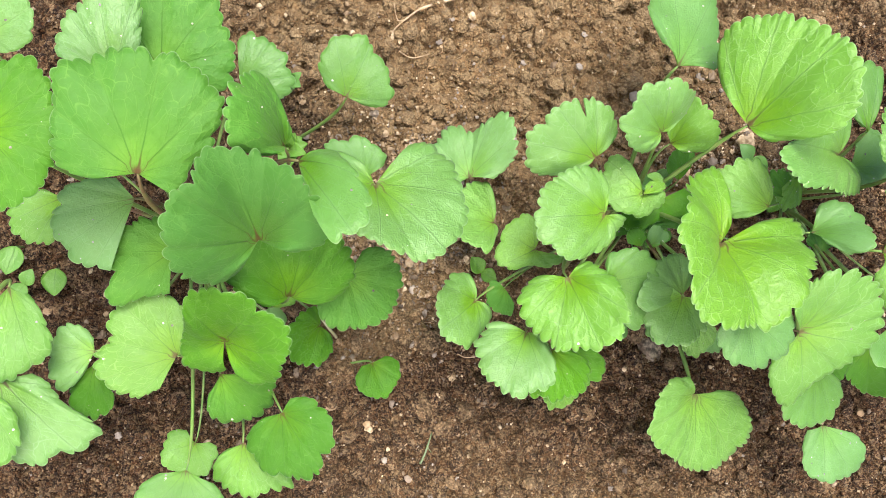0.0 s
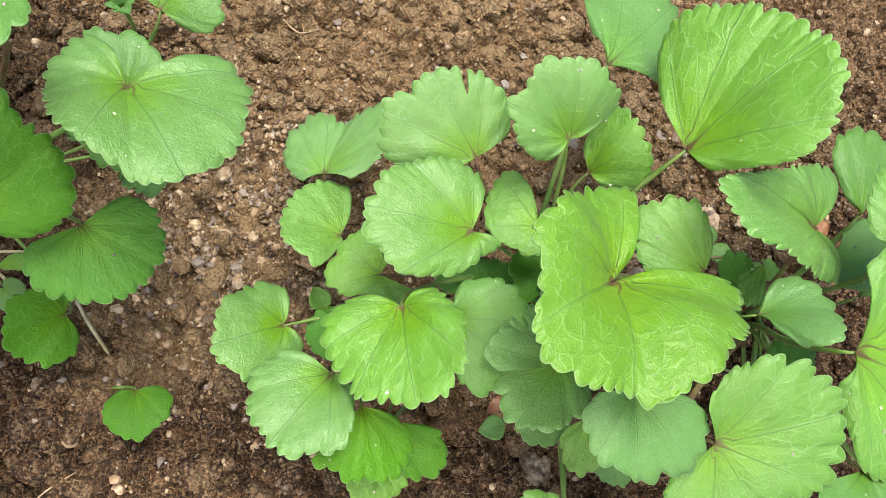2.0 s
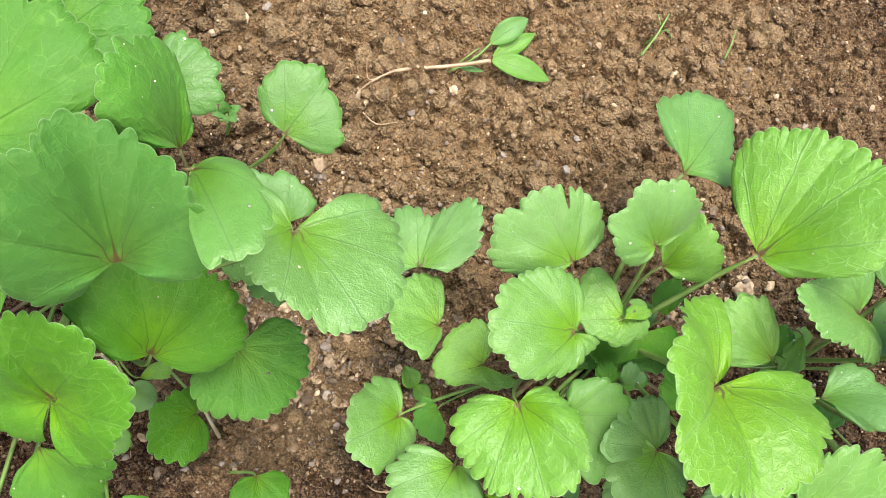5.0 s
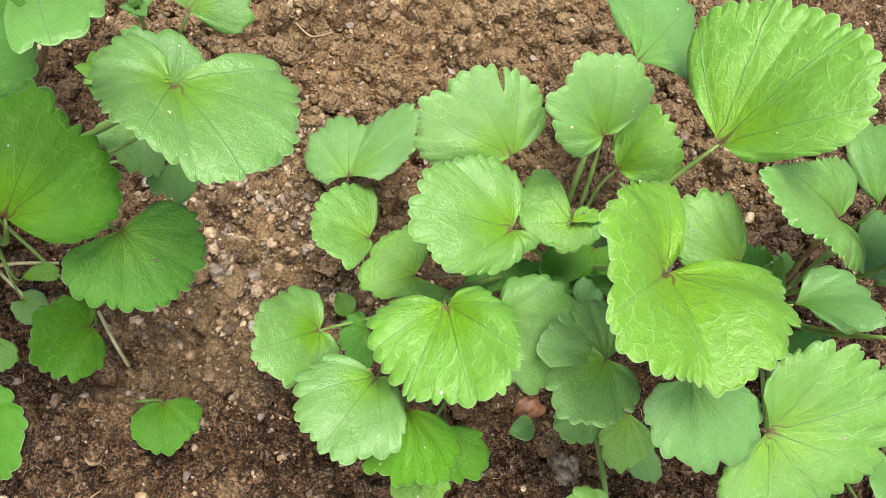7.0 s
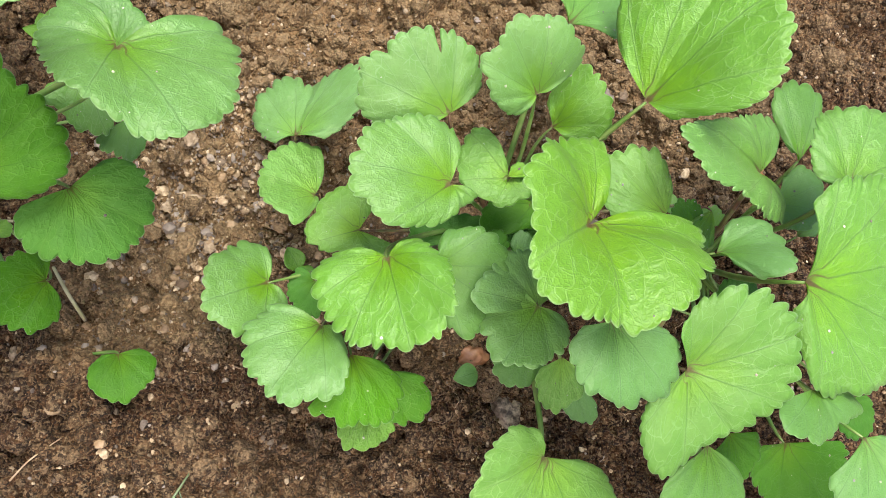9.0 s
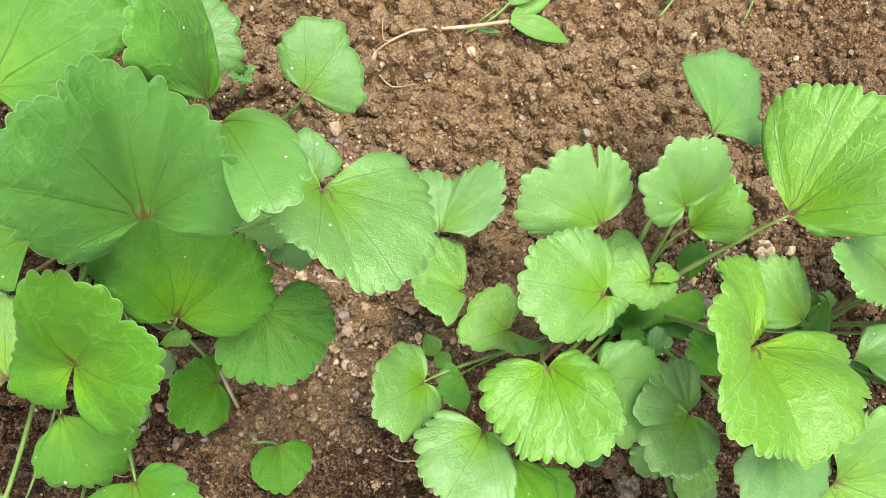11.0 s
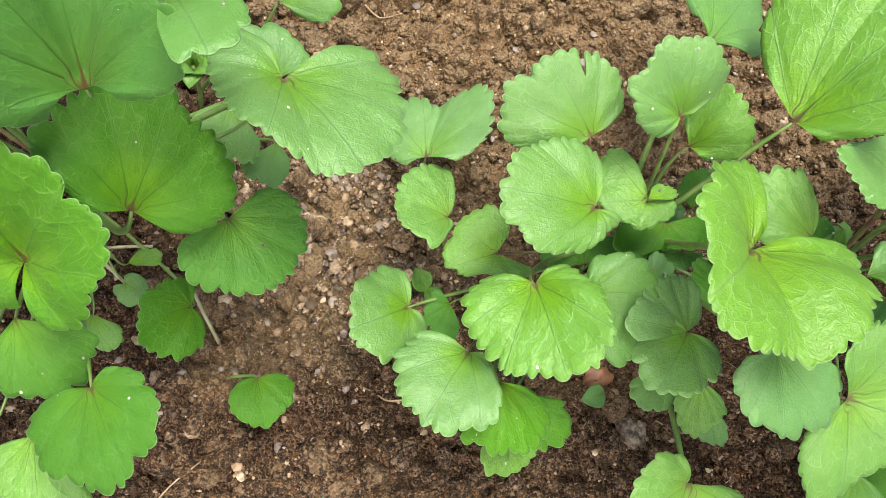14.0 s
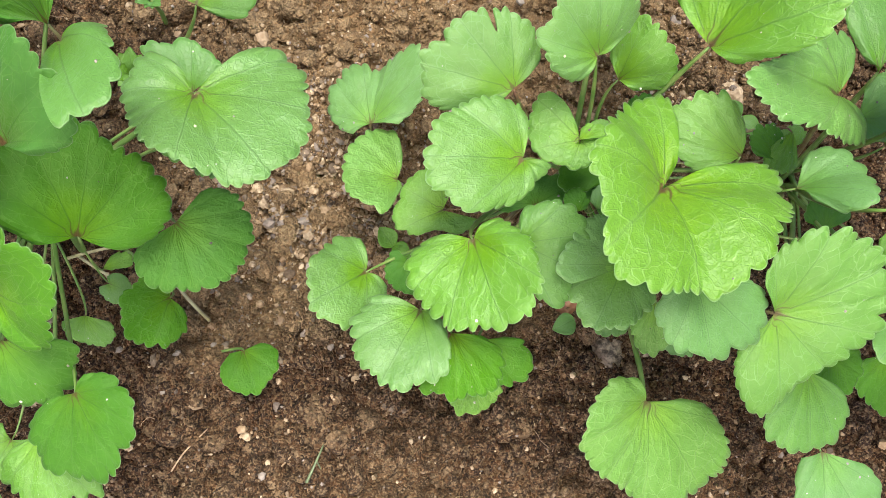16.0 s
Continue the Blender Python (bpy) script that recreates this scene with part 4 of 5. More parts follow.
leaf(left_plant, (0.0412, -0.0001, 0.1040), (-15, -19, 103), 166,
     (15.3, 16.8, 17.9, 19.0, 19.7, 20.4, 22.1, 21.7, 20.5, 19.5, 18.9, 18.0, 17.4, 17.3, 17.5, 18.2, 19.5, 22.0, 26.0, 34.3, 37.7, 38.7, 37.7, 39.1, 36.8, 33.9, 36.0, 37.5, 37.0, 34.3, 32.2, 29.8, 28.1, 27.8, 27.0, 26.1, 24.1, 22.3, 17.9), (-0.0, -0.0, -0.0, 0.4, 7.3, 16.2, 28.6, 29.1, 22.4, 22.0, 18.0, 11.1, 7.7), LEAF_LUSH, bulge=2.7)
leaf(left_plant, (0.0180, -0.0079, 0.0827), (0, -0, 131), 109,
     (16.3, 20.7, 25.8, 28.5, 30.9, 33.1, 34.8, 36.7, 37.3, 34.4, 31.4, 32.7, 34.6, 35.0, 35.9, 36.3, 34.7, 32.1, 30.1, 27.6, 24.8, 22.2, 19.9, 18.2, 16.7, 14.5, 12.6, 10.3, 9.1), (0.0, 0.0, 0.0), LEAF_BRIGHT)
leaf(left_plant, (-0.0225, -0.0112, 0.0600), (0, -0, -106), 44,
     (16.8, 19.5, 21.7, 23.7, 24.5, 25.5, 26.1, 26.6, 26.6, 25.8, 25.1, 24.4, 23.8, 23.0, 21.8, 20.8, 18.8, 17.2, 15.1, 13.1, 11.8), (0.0, 0.0, 0.0), LEAF_DEEP_SHADE)
leaf(edge_plant, (-0.0586, -0.0124, 0.0800), (0, -0, -50), 57,
     (13.0, 14.8, 17.8, 19.9, 21.9, 24.9, 30.9, 49.5, 48.7, 48.4, 47.2, 42.8, 42.1, 42.8, 42.1, 39.7, 37.9, 35.9, 35.2, 31.4, 19.7), (0.0, 0.0, 0.0), LEAF_MILKY_SHEEN)
leaf(edge_plant, (-0.0515, 0.0290, 0.0850), (0, -0, -78), 53,
     (9.5, 11.3, 14.4, 17.1, 20.7, 25.4, 30.3, 33.6, 35.9, 36.9, 37.4, 38.8, 40.5, 42.4, 44.0, 41.0, 34.6, 27.3, 19.9, 14.6, 11.9), (0.0, 0.0, 0.0), LEAF_MID)
leaf(edge_plant, (-0.0628, -0.0155, 0.0950), (0, 0, -63), 42,
     (9.5, 13.2, 16.9, 21.2, 26.1, 29.4, 32.4, 34.7, 34.7, 31.5, 28.3), (0.0, 0.0, 0.0, 0.0, 0.0, 0.0, 0.0, 0.0, 0.0, 0.0, 0.0), LEAF_MID)
leaf(left_plant, (0.0375, -0.0174, 0.0900), (4, 22, -59), 62,
     (13.3, 21.5, 25.6, 26.4, 26.8, 27.4, 29.2, 30.4, 30.8, 30.0, 29.1, 27.9, 27.2, 27.3, 26.8, 26.2, 25.0, 22.9, 20.1, 15.8, 10.9), (-0.3, -0.4, -0.6, -0.8, -0.9, -0.9, -0.9, -1.0, -1.3, -1.6, -1.7, -1.4, -0.9), LEAF_LUSH)
leaf(left_plant, (0.0641, -0.0364, 0.0955), (11, -11, -59), 112,
     (8.0, 9.2, 11.1, 12.9, 15.3, 16.6, 18.5, 20.8, 22.9, 24.5, 25.5, 28.1, 28.6, 27.6, 29.8, 32.1, 33.4, 31.8, 29.4, 28.3, 28.7, 28.4, 26.8, 24.7, 23.4, 23.3, 21.8, 17.8, 12.8, 7.9), (0.1, 0.2, 0.6, 1.0, 1.0, 0.8, 0.3, 0.0, -0.0, -0.0, -0.0, -0.0, -0.0), LEAF_DEEP_SHADE, crease=(0.55, 2))
leaf(left_plant, (0.0445, -0.0539, 0.0700), (0, -0, -101), 62,
     (26.2, 32.2, 30.7, 28.9, 26.9, 26.0, 26.4, 26.3, 26.2, 24.9, 24.1, 24.8, 24.6, 23.7, 22.7, 21.8, 20.1, 18.8, 15.8, 12.5, 7.6), (0.0, 0.0, 0.0), LEAF_MID)
leaf(left_plant, (0.0176, -0.0610, 0.0250), (0, -0, -120), 121,
     (7.4, 8.9, 11.5, 12.3, 13.2, 13.5, 13.7, 14.2, 15.6, 17.7, 17.9, 17.9, 17.7, 17.3, 17.2, 17.4, 17.5, 17.7, 18.2, 19.1, 18.7, 18.5, 17.9, 16.8, 16.0, 15.4, 15.1, 14.0, 13.1, 11.3, 9.3, 8.1), (0.0, 0.0, 0.0), LEAF_MID)
leaf(left_plant, (0.0187, -0.0618, 0.0800), (0, -0, -106), 74,
     (13.9, 19.8, 23.9, 24.8, 24.1, 23.5, 23.2, 23.4, 23.9, 23.8, 23.6, 23.8, 24.3, 25.3, 25.7, 26.1, 26.9, 25.8, 22.8, 17.0, 11.9), (0.0, 0.0, 0.0), LEAF_PALE)
leaf(left_plant, (0.0859, -0.0032, 0.0360), (-12, -22, -154), 114,
     (7.7, 10.9, 13.1, 16.2, 17.6, 18.4, 19.7, 21.7, 21.5, 22.2, 23.4, 23.4, 24.1, 23.6, 23.2, 22.2, 21.6, 21.7, 21.6, 19.6, 17.2, 16.2, 15.3, 13.1, 12.5, 12.3, 11.7, 11.2, 10.1, 8.9), (1.0, 1.6, 2.4, 1.8, -0.5, 0.4, 3.6, 5.6, 5.8, 4.5, 2.6, 0.7, 0.1), LEAF_LUSH)
leaf(left_plant, (0.0496, -0.0095, 0.0300), (0, -0, -92), 75,
     (10.9, 14.6, 16.1, 15.3, 13.5, 11.9, 11.6, 11.3, 11.0, 10.2, 9.5), (0.0, 0.0, 0.0, 0.0, 0.0, 0.0, 0.0, 0.0, 0.0, 0.0, 0.0), LEAF_MID)
leaf(sprout_plant, (0.1140, -0.0277, 0.0183), (-8, -8, -73), 96,
     (8.4, 10.8, 13.1, 14.6, 15.2, 15.9, 16.6, 17.3, 17.4, 17.7, 18.2, 19.3, 20.5, 20.8, 20.2, 19.3, 18.6, 18.1, 17.5, 16.6, 15.3, 13.7, 11.7, 9.2, 7.2, 6.1), (-0.0, -0.0, -0.0, -0.0, -0.0, -0.0, 0.0, 0.4, 0.8, 1.1, 0.9, 0.6, 0.4), LEAF_DEEP_SHADE)
leaf(left2_plant, (0.1045, 0.1108, 0.0722), (5, -8, 62), 91,
     (9.9, 13.1, 16.2, 20.5, 23.9, 24.8, 27.5, 29.6, 29.2, 29.9, 31.4, 30.1, 27.8, 25.2, 25.2, 25.1, 24.3, 23.4, 24.1, 23.8, 22.4, 20.0, 16.0, 8.5), (-0.0, -0.0, -0.0, -0.1, -0.2, -0.3, -0.3, 0.1, 0.9, 1.1, 0.6, -0.5, -1.0), LEAF_PALE)
leaf(mid_plant, (0.2789, -0.0107, 0.0450), (0, -0, -92), 73,
     (7.8, 9.5, 11.3, 12.9, 14.2, 15.6, 16.8, 18.0, 18.0, 17.0, 14.5), (0.0, 0.0, 0.0, 0.0, 0.0, 0.0, 0.0, 0.0, 0.0, 0.0, 0.0), LEAF_PALE)
leaf(mid_plant, (0.2925, -0.0126, 0.0500), (0, 0, -89), 60,
     (11.4, 16.5, 17.9, 18.5, 20.3, 23.5, 22.9, 21.3, 18.5, 14.7, 10.6), (0.0, 0.0, 0.0, 0.0, 0.0, 0.0, 0.0, 0.0, 0.0, 0.0, 0.0), LEAF_BRIGHT)
leaf(mid_plant, (0.3088, -0.0198, 0.0200), (0, 0, -63), 59,
     (6.6, 9.3, 12.1, 17.5, 21.4, 21.5, 19.6, 17.2, 14.7, 11.9, 9.0), (0.0, 0.0, 0.0, 0.0, 0.0, 0.0, 0.0, 0.0, 0.0, 0.0, 0.0), LEAF_PALE)
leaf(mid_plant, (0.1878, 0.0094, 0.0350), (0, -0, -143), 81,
     (9.5, 15.4, 14.5, 13.8, 13.5, 12.6, 11.5, 10.7, 10.0, 8.6, 7.2), (0.0, 0.0, 0.0, 0.0, 0.0, 0.0, 0.0, 0.0, 0.0, 0.0, 0.0), LEAF_DEEP_SHADE)
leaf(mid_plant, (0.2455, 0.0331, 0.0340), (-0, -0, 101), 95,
     (13.5, 20.2, 17.6, 13.8, 11.7, 12.5, 13.2, 14.7, 17.9, 22.3, 19.7), (0.0, 0.0, 0.0, 0.0, 0.0, 0.0, 0.0, 0.0, 0.0, 0.0, 0.0), LEAF_DEEP_SHADE)
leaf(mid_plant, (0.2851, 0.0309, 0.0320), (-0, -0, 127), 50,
     (12.8, 14.2, 15.2, 14.8, 14.3, 13.5, 12.7, 11.9, 10.9, 10.0, 9.1), (0.0, 0.0, 0.0, 0.0, 0.0, 0.0, 0.0, 0.0, 0.0, 0.0, 0.0), LEAF_DEEP_SHADE)
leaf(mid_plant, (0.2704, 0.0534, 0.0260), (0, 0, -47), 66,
     (13.5, 16.0, 18.2, 19.3, 20.4, 18.6, 16.6, 15.2, 13.7, 11.2, 8.7), (0.0, 0.0, 0.0, 0.0, 0.0, 0.0, 0.0, 0.0, 0.0, 0.0, 0.0), LEAF_DEEP_SHADE)
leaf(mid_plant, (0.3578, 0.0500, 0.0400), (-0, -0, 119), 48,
     (10.1, 12.5, 15.0, 17.0, 17.6, 18.2, 18.0, 17.4, 16.7, 14.1, 11.4), (0.0, 0.0, 0.0, 0.0, 0.0, 0.0, 0.0, 0.0, 0.0, 0.0, 0.0), LEAF_DEEP_SHADE)
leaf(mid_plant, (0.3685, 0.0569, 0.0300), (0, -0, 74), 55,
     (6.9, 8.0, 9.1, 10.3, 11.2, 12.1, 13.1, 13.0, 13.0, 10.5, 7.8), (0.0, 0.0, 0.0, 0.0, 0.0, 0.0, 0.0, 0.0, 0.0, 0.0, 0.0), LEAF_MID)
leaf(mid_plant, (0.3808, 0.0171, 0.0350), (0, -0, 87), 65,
     (10.5, 12.0, 13.4, 14.9, 16.6, 18.4, 19.3, 19.6, 19.9, 17.8, 15.6), (0.0, 0.0, 0.0, 0.0, 0.0, 0.0, 0.0, 0.0, 0.0, 0.0, 0.0), LEAF_DEEP_SHADE)
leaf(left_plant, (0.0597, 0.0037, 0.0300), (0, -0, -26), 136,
     (3.2, 3.3, 3.5, 3.8, 4.2, 4.9, 5.1, 5.3, 5.7, 6.3, 6.9, 7.1, 7.5, 8.0, 8.8, 9.2, 9.8, 10.5, 10.2, 10.2, 10.2, 9.7, 9.5, 9.5, 9.4, 8.5, 7.9, 7.4, 6.8, 6.3, 6.0, 5.8, 5.6, 5.1, 4.7, 4.5), (0.0, 0.0, 0.0), LEAF_MILKY_SHEEN)
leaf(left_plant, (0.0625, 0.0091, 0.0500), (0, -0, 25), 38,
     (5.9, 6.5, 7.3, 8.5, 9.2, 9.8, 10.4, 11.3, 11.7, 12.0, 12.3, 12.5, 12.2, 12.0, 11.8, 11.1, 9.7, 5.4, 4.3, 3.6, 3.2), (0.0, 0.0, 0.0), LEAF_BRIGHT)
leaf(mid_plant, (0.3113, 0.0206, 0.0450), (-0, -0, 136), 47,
     (18.7, 21.2, 23.7, 25.3, 25.9, 26.2, 23.8, 21.4, 18.8, 16.1, 13.4), (0.0, 0.0, 0.0, 0.0, 0.0, 0.0, 0.0, 0.0, 0.0, 0.0, 0.0), LEAF_DEEP_SHADE)
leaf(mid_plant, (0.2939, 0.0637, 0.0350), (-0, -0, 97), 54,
     (7.3, 9.1, 11.0, 12.8, 14.7, 16.6, 18.8, 20.1, 19.5, 19.0, 13.5), (0.0, 0.0, 0.0, 0.0, 0.0, 0.0, 0.0, 0.0, 0.0, 0.0, 0.0), LEAF_DEEP_SHADE)
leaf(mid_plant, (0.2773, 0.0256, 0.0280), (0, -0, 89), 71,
     (6.8, 7.7, 8.7, 9.6, 11.0, 12.7, 14.3, 15.8, 16.2, 15.7, 13.1), (0.0, 0.0, 0.0, 0.0, 0.0, 0.0, 0.0, 0.0, 0.0, 0.0, 0.0), LEAF_DEEP_SHADE)
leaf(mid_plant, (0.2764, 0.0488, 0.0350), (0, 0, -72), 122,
     (9.2, 8.9, 8.7, 8.4, 8.3, 8.1, 8.0, 8.2, 8.5, 8.7, 9.0, 10.3, 12.1, 11.5, 9.3), (0.0, 0.0, 0.0, 0.0, 0.0, 0.0, 0.0, 0.0, 0.0, 0.0, 0.0, 0.0, 0.0, 0.0, 0.0), LEAF_DEEP_SHADE)
leaf(mid_plant, (0.2733, 0.0622, 0.0500), (0, -0, 59), 83,
     (6.6, 6.4, 6.2, 6.0, 5.8, 5.6, 5.3, 5.1, 4.9, 4.7, 4.4), (0.0, 0.0, 0.0, 0.0, 0.0, 0.0, 0.0, 0.0, 0.0, 0.0, 0.0), LEAF_BRIGHT)
leaf(right_plant, (0.3850, 0.0648, 0.0600), (0, 0, -1), 71,
     (16.8, 24.1, 27.1, 27.8, 27.1, 25.3, 23.2, 19.4, 15.6, 12.1, 8.6), (0.0, 0.0, 0.0, 0.0, 0.0, 0.0, 0.0, 0.0, 0.0, 0.0, 0.0), LEAF_PALE)
leaf(right_plant, (0.4044, 0.0540, 0.0500), (0, -0, 53), 45,
     (24.1, 31.1, 32.9, 31.4, 25.2, 20.6, 18.5, 16.4, 14.2, 12.1, 10.0), (0.0, 0.0, 0.0, 0.0, 0.0, 0.0, 0.0, 0.0, 0.0, 0.0, 0.0), LEAF_PALE)
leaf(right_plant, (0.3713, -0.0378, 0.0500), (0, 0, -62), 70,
     (13.9, 15.2, 16.6, 17.9, 19.2, 20.5, 20.2, 19.2, 16.5, 13.8, 11.1), (0.0, 0.0, 0.0, 0.0, 0.0, 0.0, 0.0, 0.0, 0.0, 0.0, 0.0), LEAF_DEEP_SHADE)
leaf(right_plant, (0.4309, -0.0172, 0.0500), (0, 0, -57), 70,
     (9.2, 11.2, 13.3, 15.3, 17.3, 19.3, 19.5, 18.2, 16.9, 14.4, 12.0), (0.0, 0.0, 0.0, 0.0, 0.0, 0.0, 0.0, 0.0, 0.0, 0.0, 0.0), LEAF_DEEP_SHADE)
leaf(left_plant, (0.0915, 0.0732, 0.0600), (0, -0, -99), 53,
     (18.8, 23.5, 25.1, 24.0, 21.9, 19.6, 17.4, 17.6, 17.7, 16.1, 14.1), (0.0, 0.0, 0.0, 0.0, 0.0, 0.0, 0.0, 0.0, 0.0, 0.0, 0.0), LEAF_MID)
leaf(left_plant, (0.1101, 0.0613, 0.0550), (0, -0, -91), 47,
     (8.4, 10.6, 12.8, 15.3, 17.8, 17.6, 17.4, 17.3, 17.6, 17.4, 16.9), (0.0, 0.0, 0.0, 0.0, 0.0, 0.0, 0.0, 0.0, 0.0, 0.0, 0.0), LEAF_PALE)
leaf(mid_plant, (0.3661, 0.0635, 0.0400), (0, -0, -118), 33,
     (16.4, 17.7, 19.1, 20.5, 21.8, 23.0, 22.0, 21.0, 19.8, 15.3, 10.9), (0.0, 0.0, 0.0, 0.0, 0.0, 0.0, 0.0, 0.0, 0.0, 0.0, 0.0), LEAF_MID)
leaf(mid_plant, (0.2128, -0.0367, 0.0480), (0, -0, -85), 61,
     (8.0, 9.6, 12.4, 16.2, 16.7, 17.3, 18.1, 18.6, 19.4, 19.8, 20.1, 20.1, 20.0, 20.7, 21.5, 20.2, 19.0, 17.6, 16.4, 11.7, 7.3), (0.0, 0.0, 0.0), LEAF_BRIGHT)
leaf(left_plant, (-0.0209, -0.0044, 0.0660), (0, -0, 167), 76,
     (8.9, 19.5, 23.8, 23.6, 23.5, 23.4, 22.2, 21.5, 21.7, 21.5, 20.5, 19.9, 19.7, 20.1, 20.2, 18.6, 16.5, 13.6, 10.8, 7.6, 6.1), (0.0, 0.0, 0.0), LEAF_MILKY_SHEEN)
leaf(mid_plant, (0.2772, 0.0531, 0.0450), (0, -0, -85), 105,
     (16.7, 17.5, 18.8, 19.7, 19.8, 20.0, 19.0, 18.2, 15.7, 13.7, 12.4, 11.7, 11.5, 11.6, 11.9, 12.4, 13.2, 14.8, 17.3, 20.6, 23.3, 26.5, 27.0, 25.3, 22.7, 19.9, 17.6, 16.2), (0.0, 0.0, 0.0), LEAF_DEEP_SHADE)
leaf(mid_plant, (0.2610, 0.0279, 0.0500), (0, -0, 86), 74,
     (5.6, 6.2, 7.0, 8.3, 9.0, 9.5, 10.1, 10.4, 10.3, 10.4, 10.4, 9.5, 8.9, 8.3, 7.7, 7.3, 7.1, 6.5, 5.2, 4.4, 3.9), (0.0, 0.0, 0.0), LEAF_DEEP_SHADE)
leaf(mid_plant, (0.2687, 0.0286, 0.0500), (0, -0, 63), 64,
     (4.3, 4.7, 5.3, 6.2, 7.7, 8.7, 9.4, 10.3, 10.7, 10.8, 11.1, 11.1, 10.6, 10.5, 11.0, 11.7, 11.8, 11.0, 10.3, 7.1, 5.4), (0.0, 0.0, 0.0), LEAF_PALE)
leaf(mid_plant, (0.2894, 0.0436, 0.0350), (0, -0, -98), 100,
     (10.9, 10.7, 10.6, 10.8, 10.5, 9.7, 9.1, 8.7, 8.5, 8.4, 7.9, 7.5, 7.2, 7.1, 7.0, 7.2, 7.5, 8.5, 10.0, 12.4, 16.7, 23.8, 26.0, 23.6, 19.5, 14.5, 12.0), (0.0, 0.0, 0.0), LEAF_DEEP_SHADE)
leaf(mid_plant, (0.2568, 0.0554, 0.0700), (0, -0, 41), 37,
     (4.6, 5.0, 5.6, 6.3, 7.2, 8.2, 8.3, 8.5, 8.8, 9.1, 9.9, 10.9, 11.8, 12.3, 12.9, 13.6, 13.7, 13.6, 12.8, 10.3, 8.8), (0.0, 0.0, 0.0), LEAF_BRIGHT)

# leaves end


# ---- sprouts, weeds and litter ----
def blade(name, base, tip, wide, bow, material, parent, thick=0.0003):
    """A small oval leaf from base to tip, gently bowed, as one mesh under its plant."""
    base, tip, home = Vector(base), Vector(tip), Vector(parent.location)
    along = tip - base
    side = along.cross(Vector((0, 0, 1))).normalized()
    up = side.cross(along).normalized()
    rows, cols = 14, 8
    verts, fan, flat = [], [], []
    for layer in (0, 1):
        for i in range(rows + 1):
            u = i / rows
            half = wide * 0.5 * math.sin(math.pi * min(1.0, u * 0.97 + 0.03) ** 0.85) ** 0.8 + 0.0002
            for k in range(cols + 1):
                v = 2 * k / cols - 1
                p = base + along * u + side * (v * half) + up * (bow * math.sin(math.pi * u) + 0.25 * half * v * v - layer * thick)
                verts.append(p - home)
                fan.append((0.5 + 0.45 * v, 0.35 + 0.5 * u))
                flat.append((u * along.length, v * half))
    n, total = cols + 1, (rows + 1) * (cols + 1)
    faces = []
    for i in range(rows):
        for k in range(cols):
            a = i * n + k
            faces.append((a, a + 1, a + n + 1, a + n))
            faces.append((a + total + n, a + n + 1 + total, a + 1 + total, a + total))
        for a in (i * n, i * n + cols):
            faces.append((a, a + n, a + n + total, a + total))
    ob = mesh_part(name, verts, faces, material, parent)
    loops = np.empty(len(ob.data.loops), int)
    ob.data.loops.foreach_get("vertex_index", loops)
    for layer, table in (("fan", fan), ("flat", flat)):
        ob.data.uv_layers.new(name=layer).data.foreach_set("uv", np.array(table)[loops].ravel())
    return ob


def thread(name, places, r0, r1, material, parent, lift=0.0042):
    """A thin stem or root lying along places on the ground."""
    home = Vector(parent.location)
    ctrl = [Vector((x, y, (z if z is not None else float(level(x, y)) + lift))) for x, y, z in places]
    pts = []
    for a, b, c, d in zip([ctrl[0]] + ctrl[:-2], ctrl[:-1], ctrl[1:], ctrl[2:] + [ctrl[-1]]):
        for i in range(6):
            f = i / 6
            pts.append(0.5 * (2 * b + (c - a) * f + (2 * a - 5 * b + 4 * c - d) * f * f + (3 * b - a - 3 * c + d) * f ** 3))
    pts.append(ctrl[-1])
    n = len(pts) - 1
    v, f = tube([p - home for p in pts], [r0 + (r1 - r0) * i / n for i in range(n + 1)], 7)
    return mesh_part(name, v, f, material, parent)


def ground_thing(name, x, y, label, category, group=""):
    ob = new(name)
    ob.location = (x, y, float(level(x, y)))
    return tagged(ob, label, category, group)


# uprooted weed lying on the soil
weed = ground_thing("uprooted_weed", 0.1835, 0.1782, "small wilted uprooted weed lying flat on dry soil", "weed")
thread("root", [(0.1315, 0.1470, None), (0.1390, 0.1590, None), (0.1463, 0.1648, None), (0.1540, 0.1700, 0.008)], 0.0003, 0.0007, ROOT, weed)
thread("root", [(0.1400, 0.1740, None), (0.1420, 0.1650, None), (0.1463, 0.1648, None)], 0.0002, 0.0004, ROOT, weed)
thread("stem", [(0.1540, 0.1700, 0.008), (0.1611, 0.1722, 0.009), (0.1835, 0.1782, 0.0095), (0.2021, 0.1844, 0.010)], 0.0008, 0.0011, ROOT, weed, 0.0075)
thread("stem", [(0.1850, 0.1790, None), (0.1950, 0.1860, 0.007), (0.2020, 0.1945, 0.010)], 0.0006, 0.0006, STALK, weed, 0.003)
thread("stem", [(0.1835, 0.1785, None), (0.1900, 0.1850, 0.006), (0.1960, 0.1905, 0.009)], 0.0006, 0.0003, STALK, weed, 0.003)
blade("leaf", (0.2016, 0.1940, 0.010), (0.2190, 0.2100, 0.012), 0.0110, 0.002, LEAF_PALE, weed)
blade("leaf", (0.2040, 0.1868, 0.009), (0.2245, 0.2040, 0.009), 0.0090, 0.001, LEAF_MID, weed)
blade("leaf", (0.2030, 0.1850, 0.010), (0.2350, 0.1812, 0.007), 0.0120, 0.002, LEAF_MID, weed)
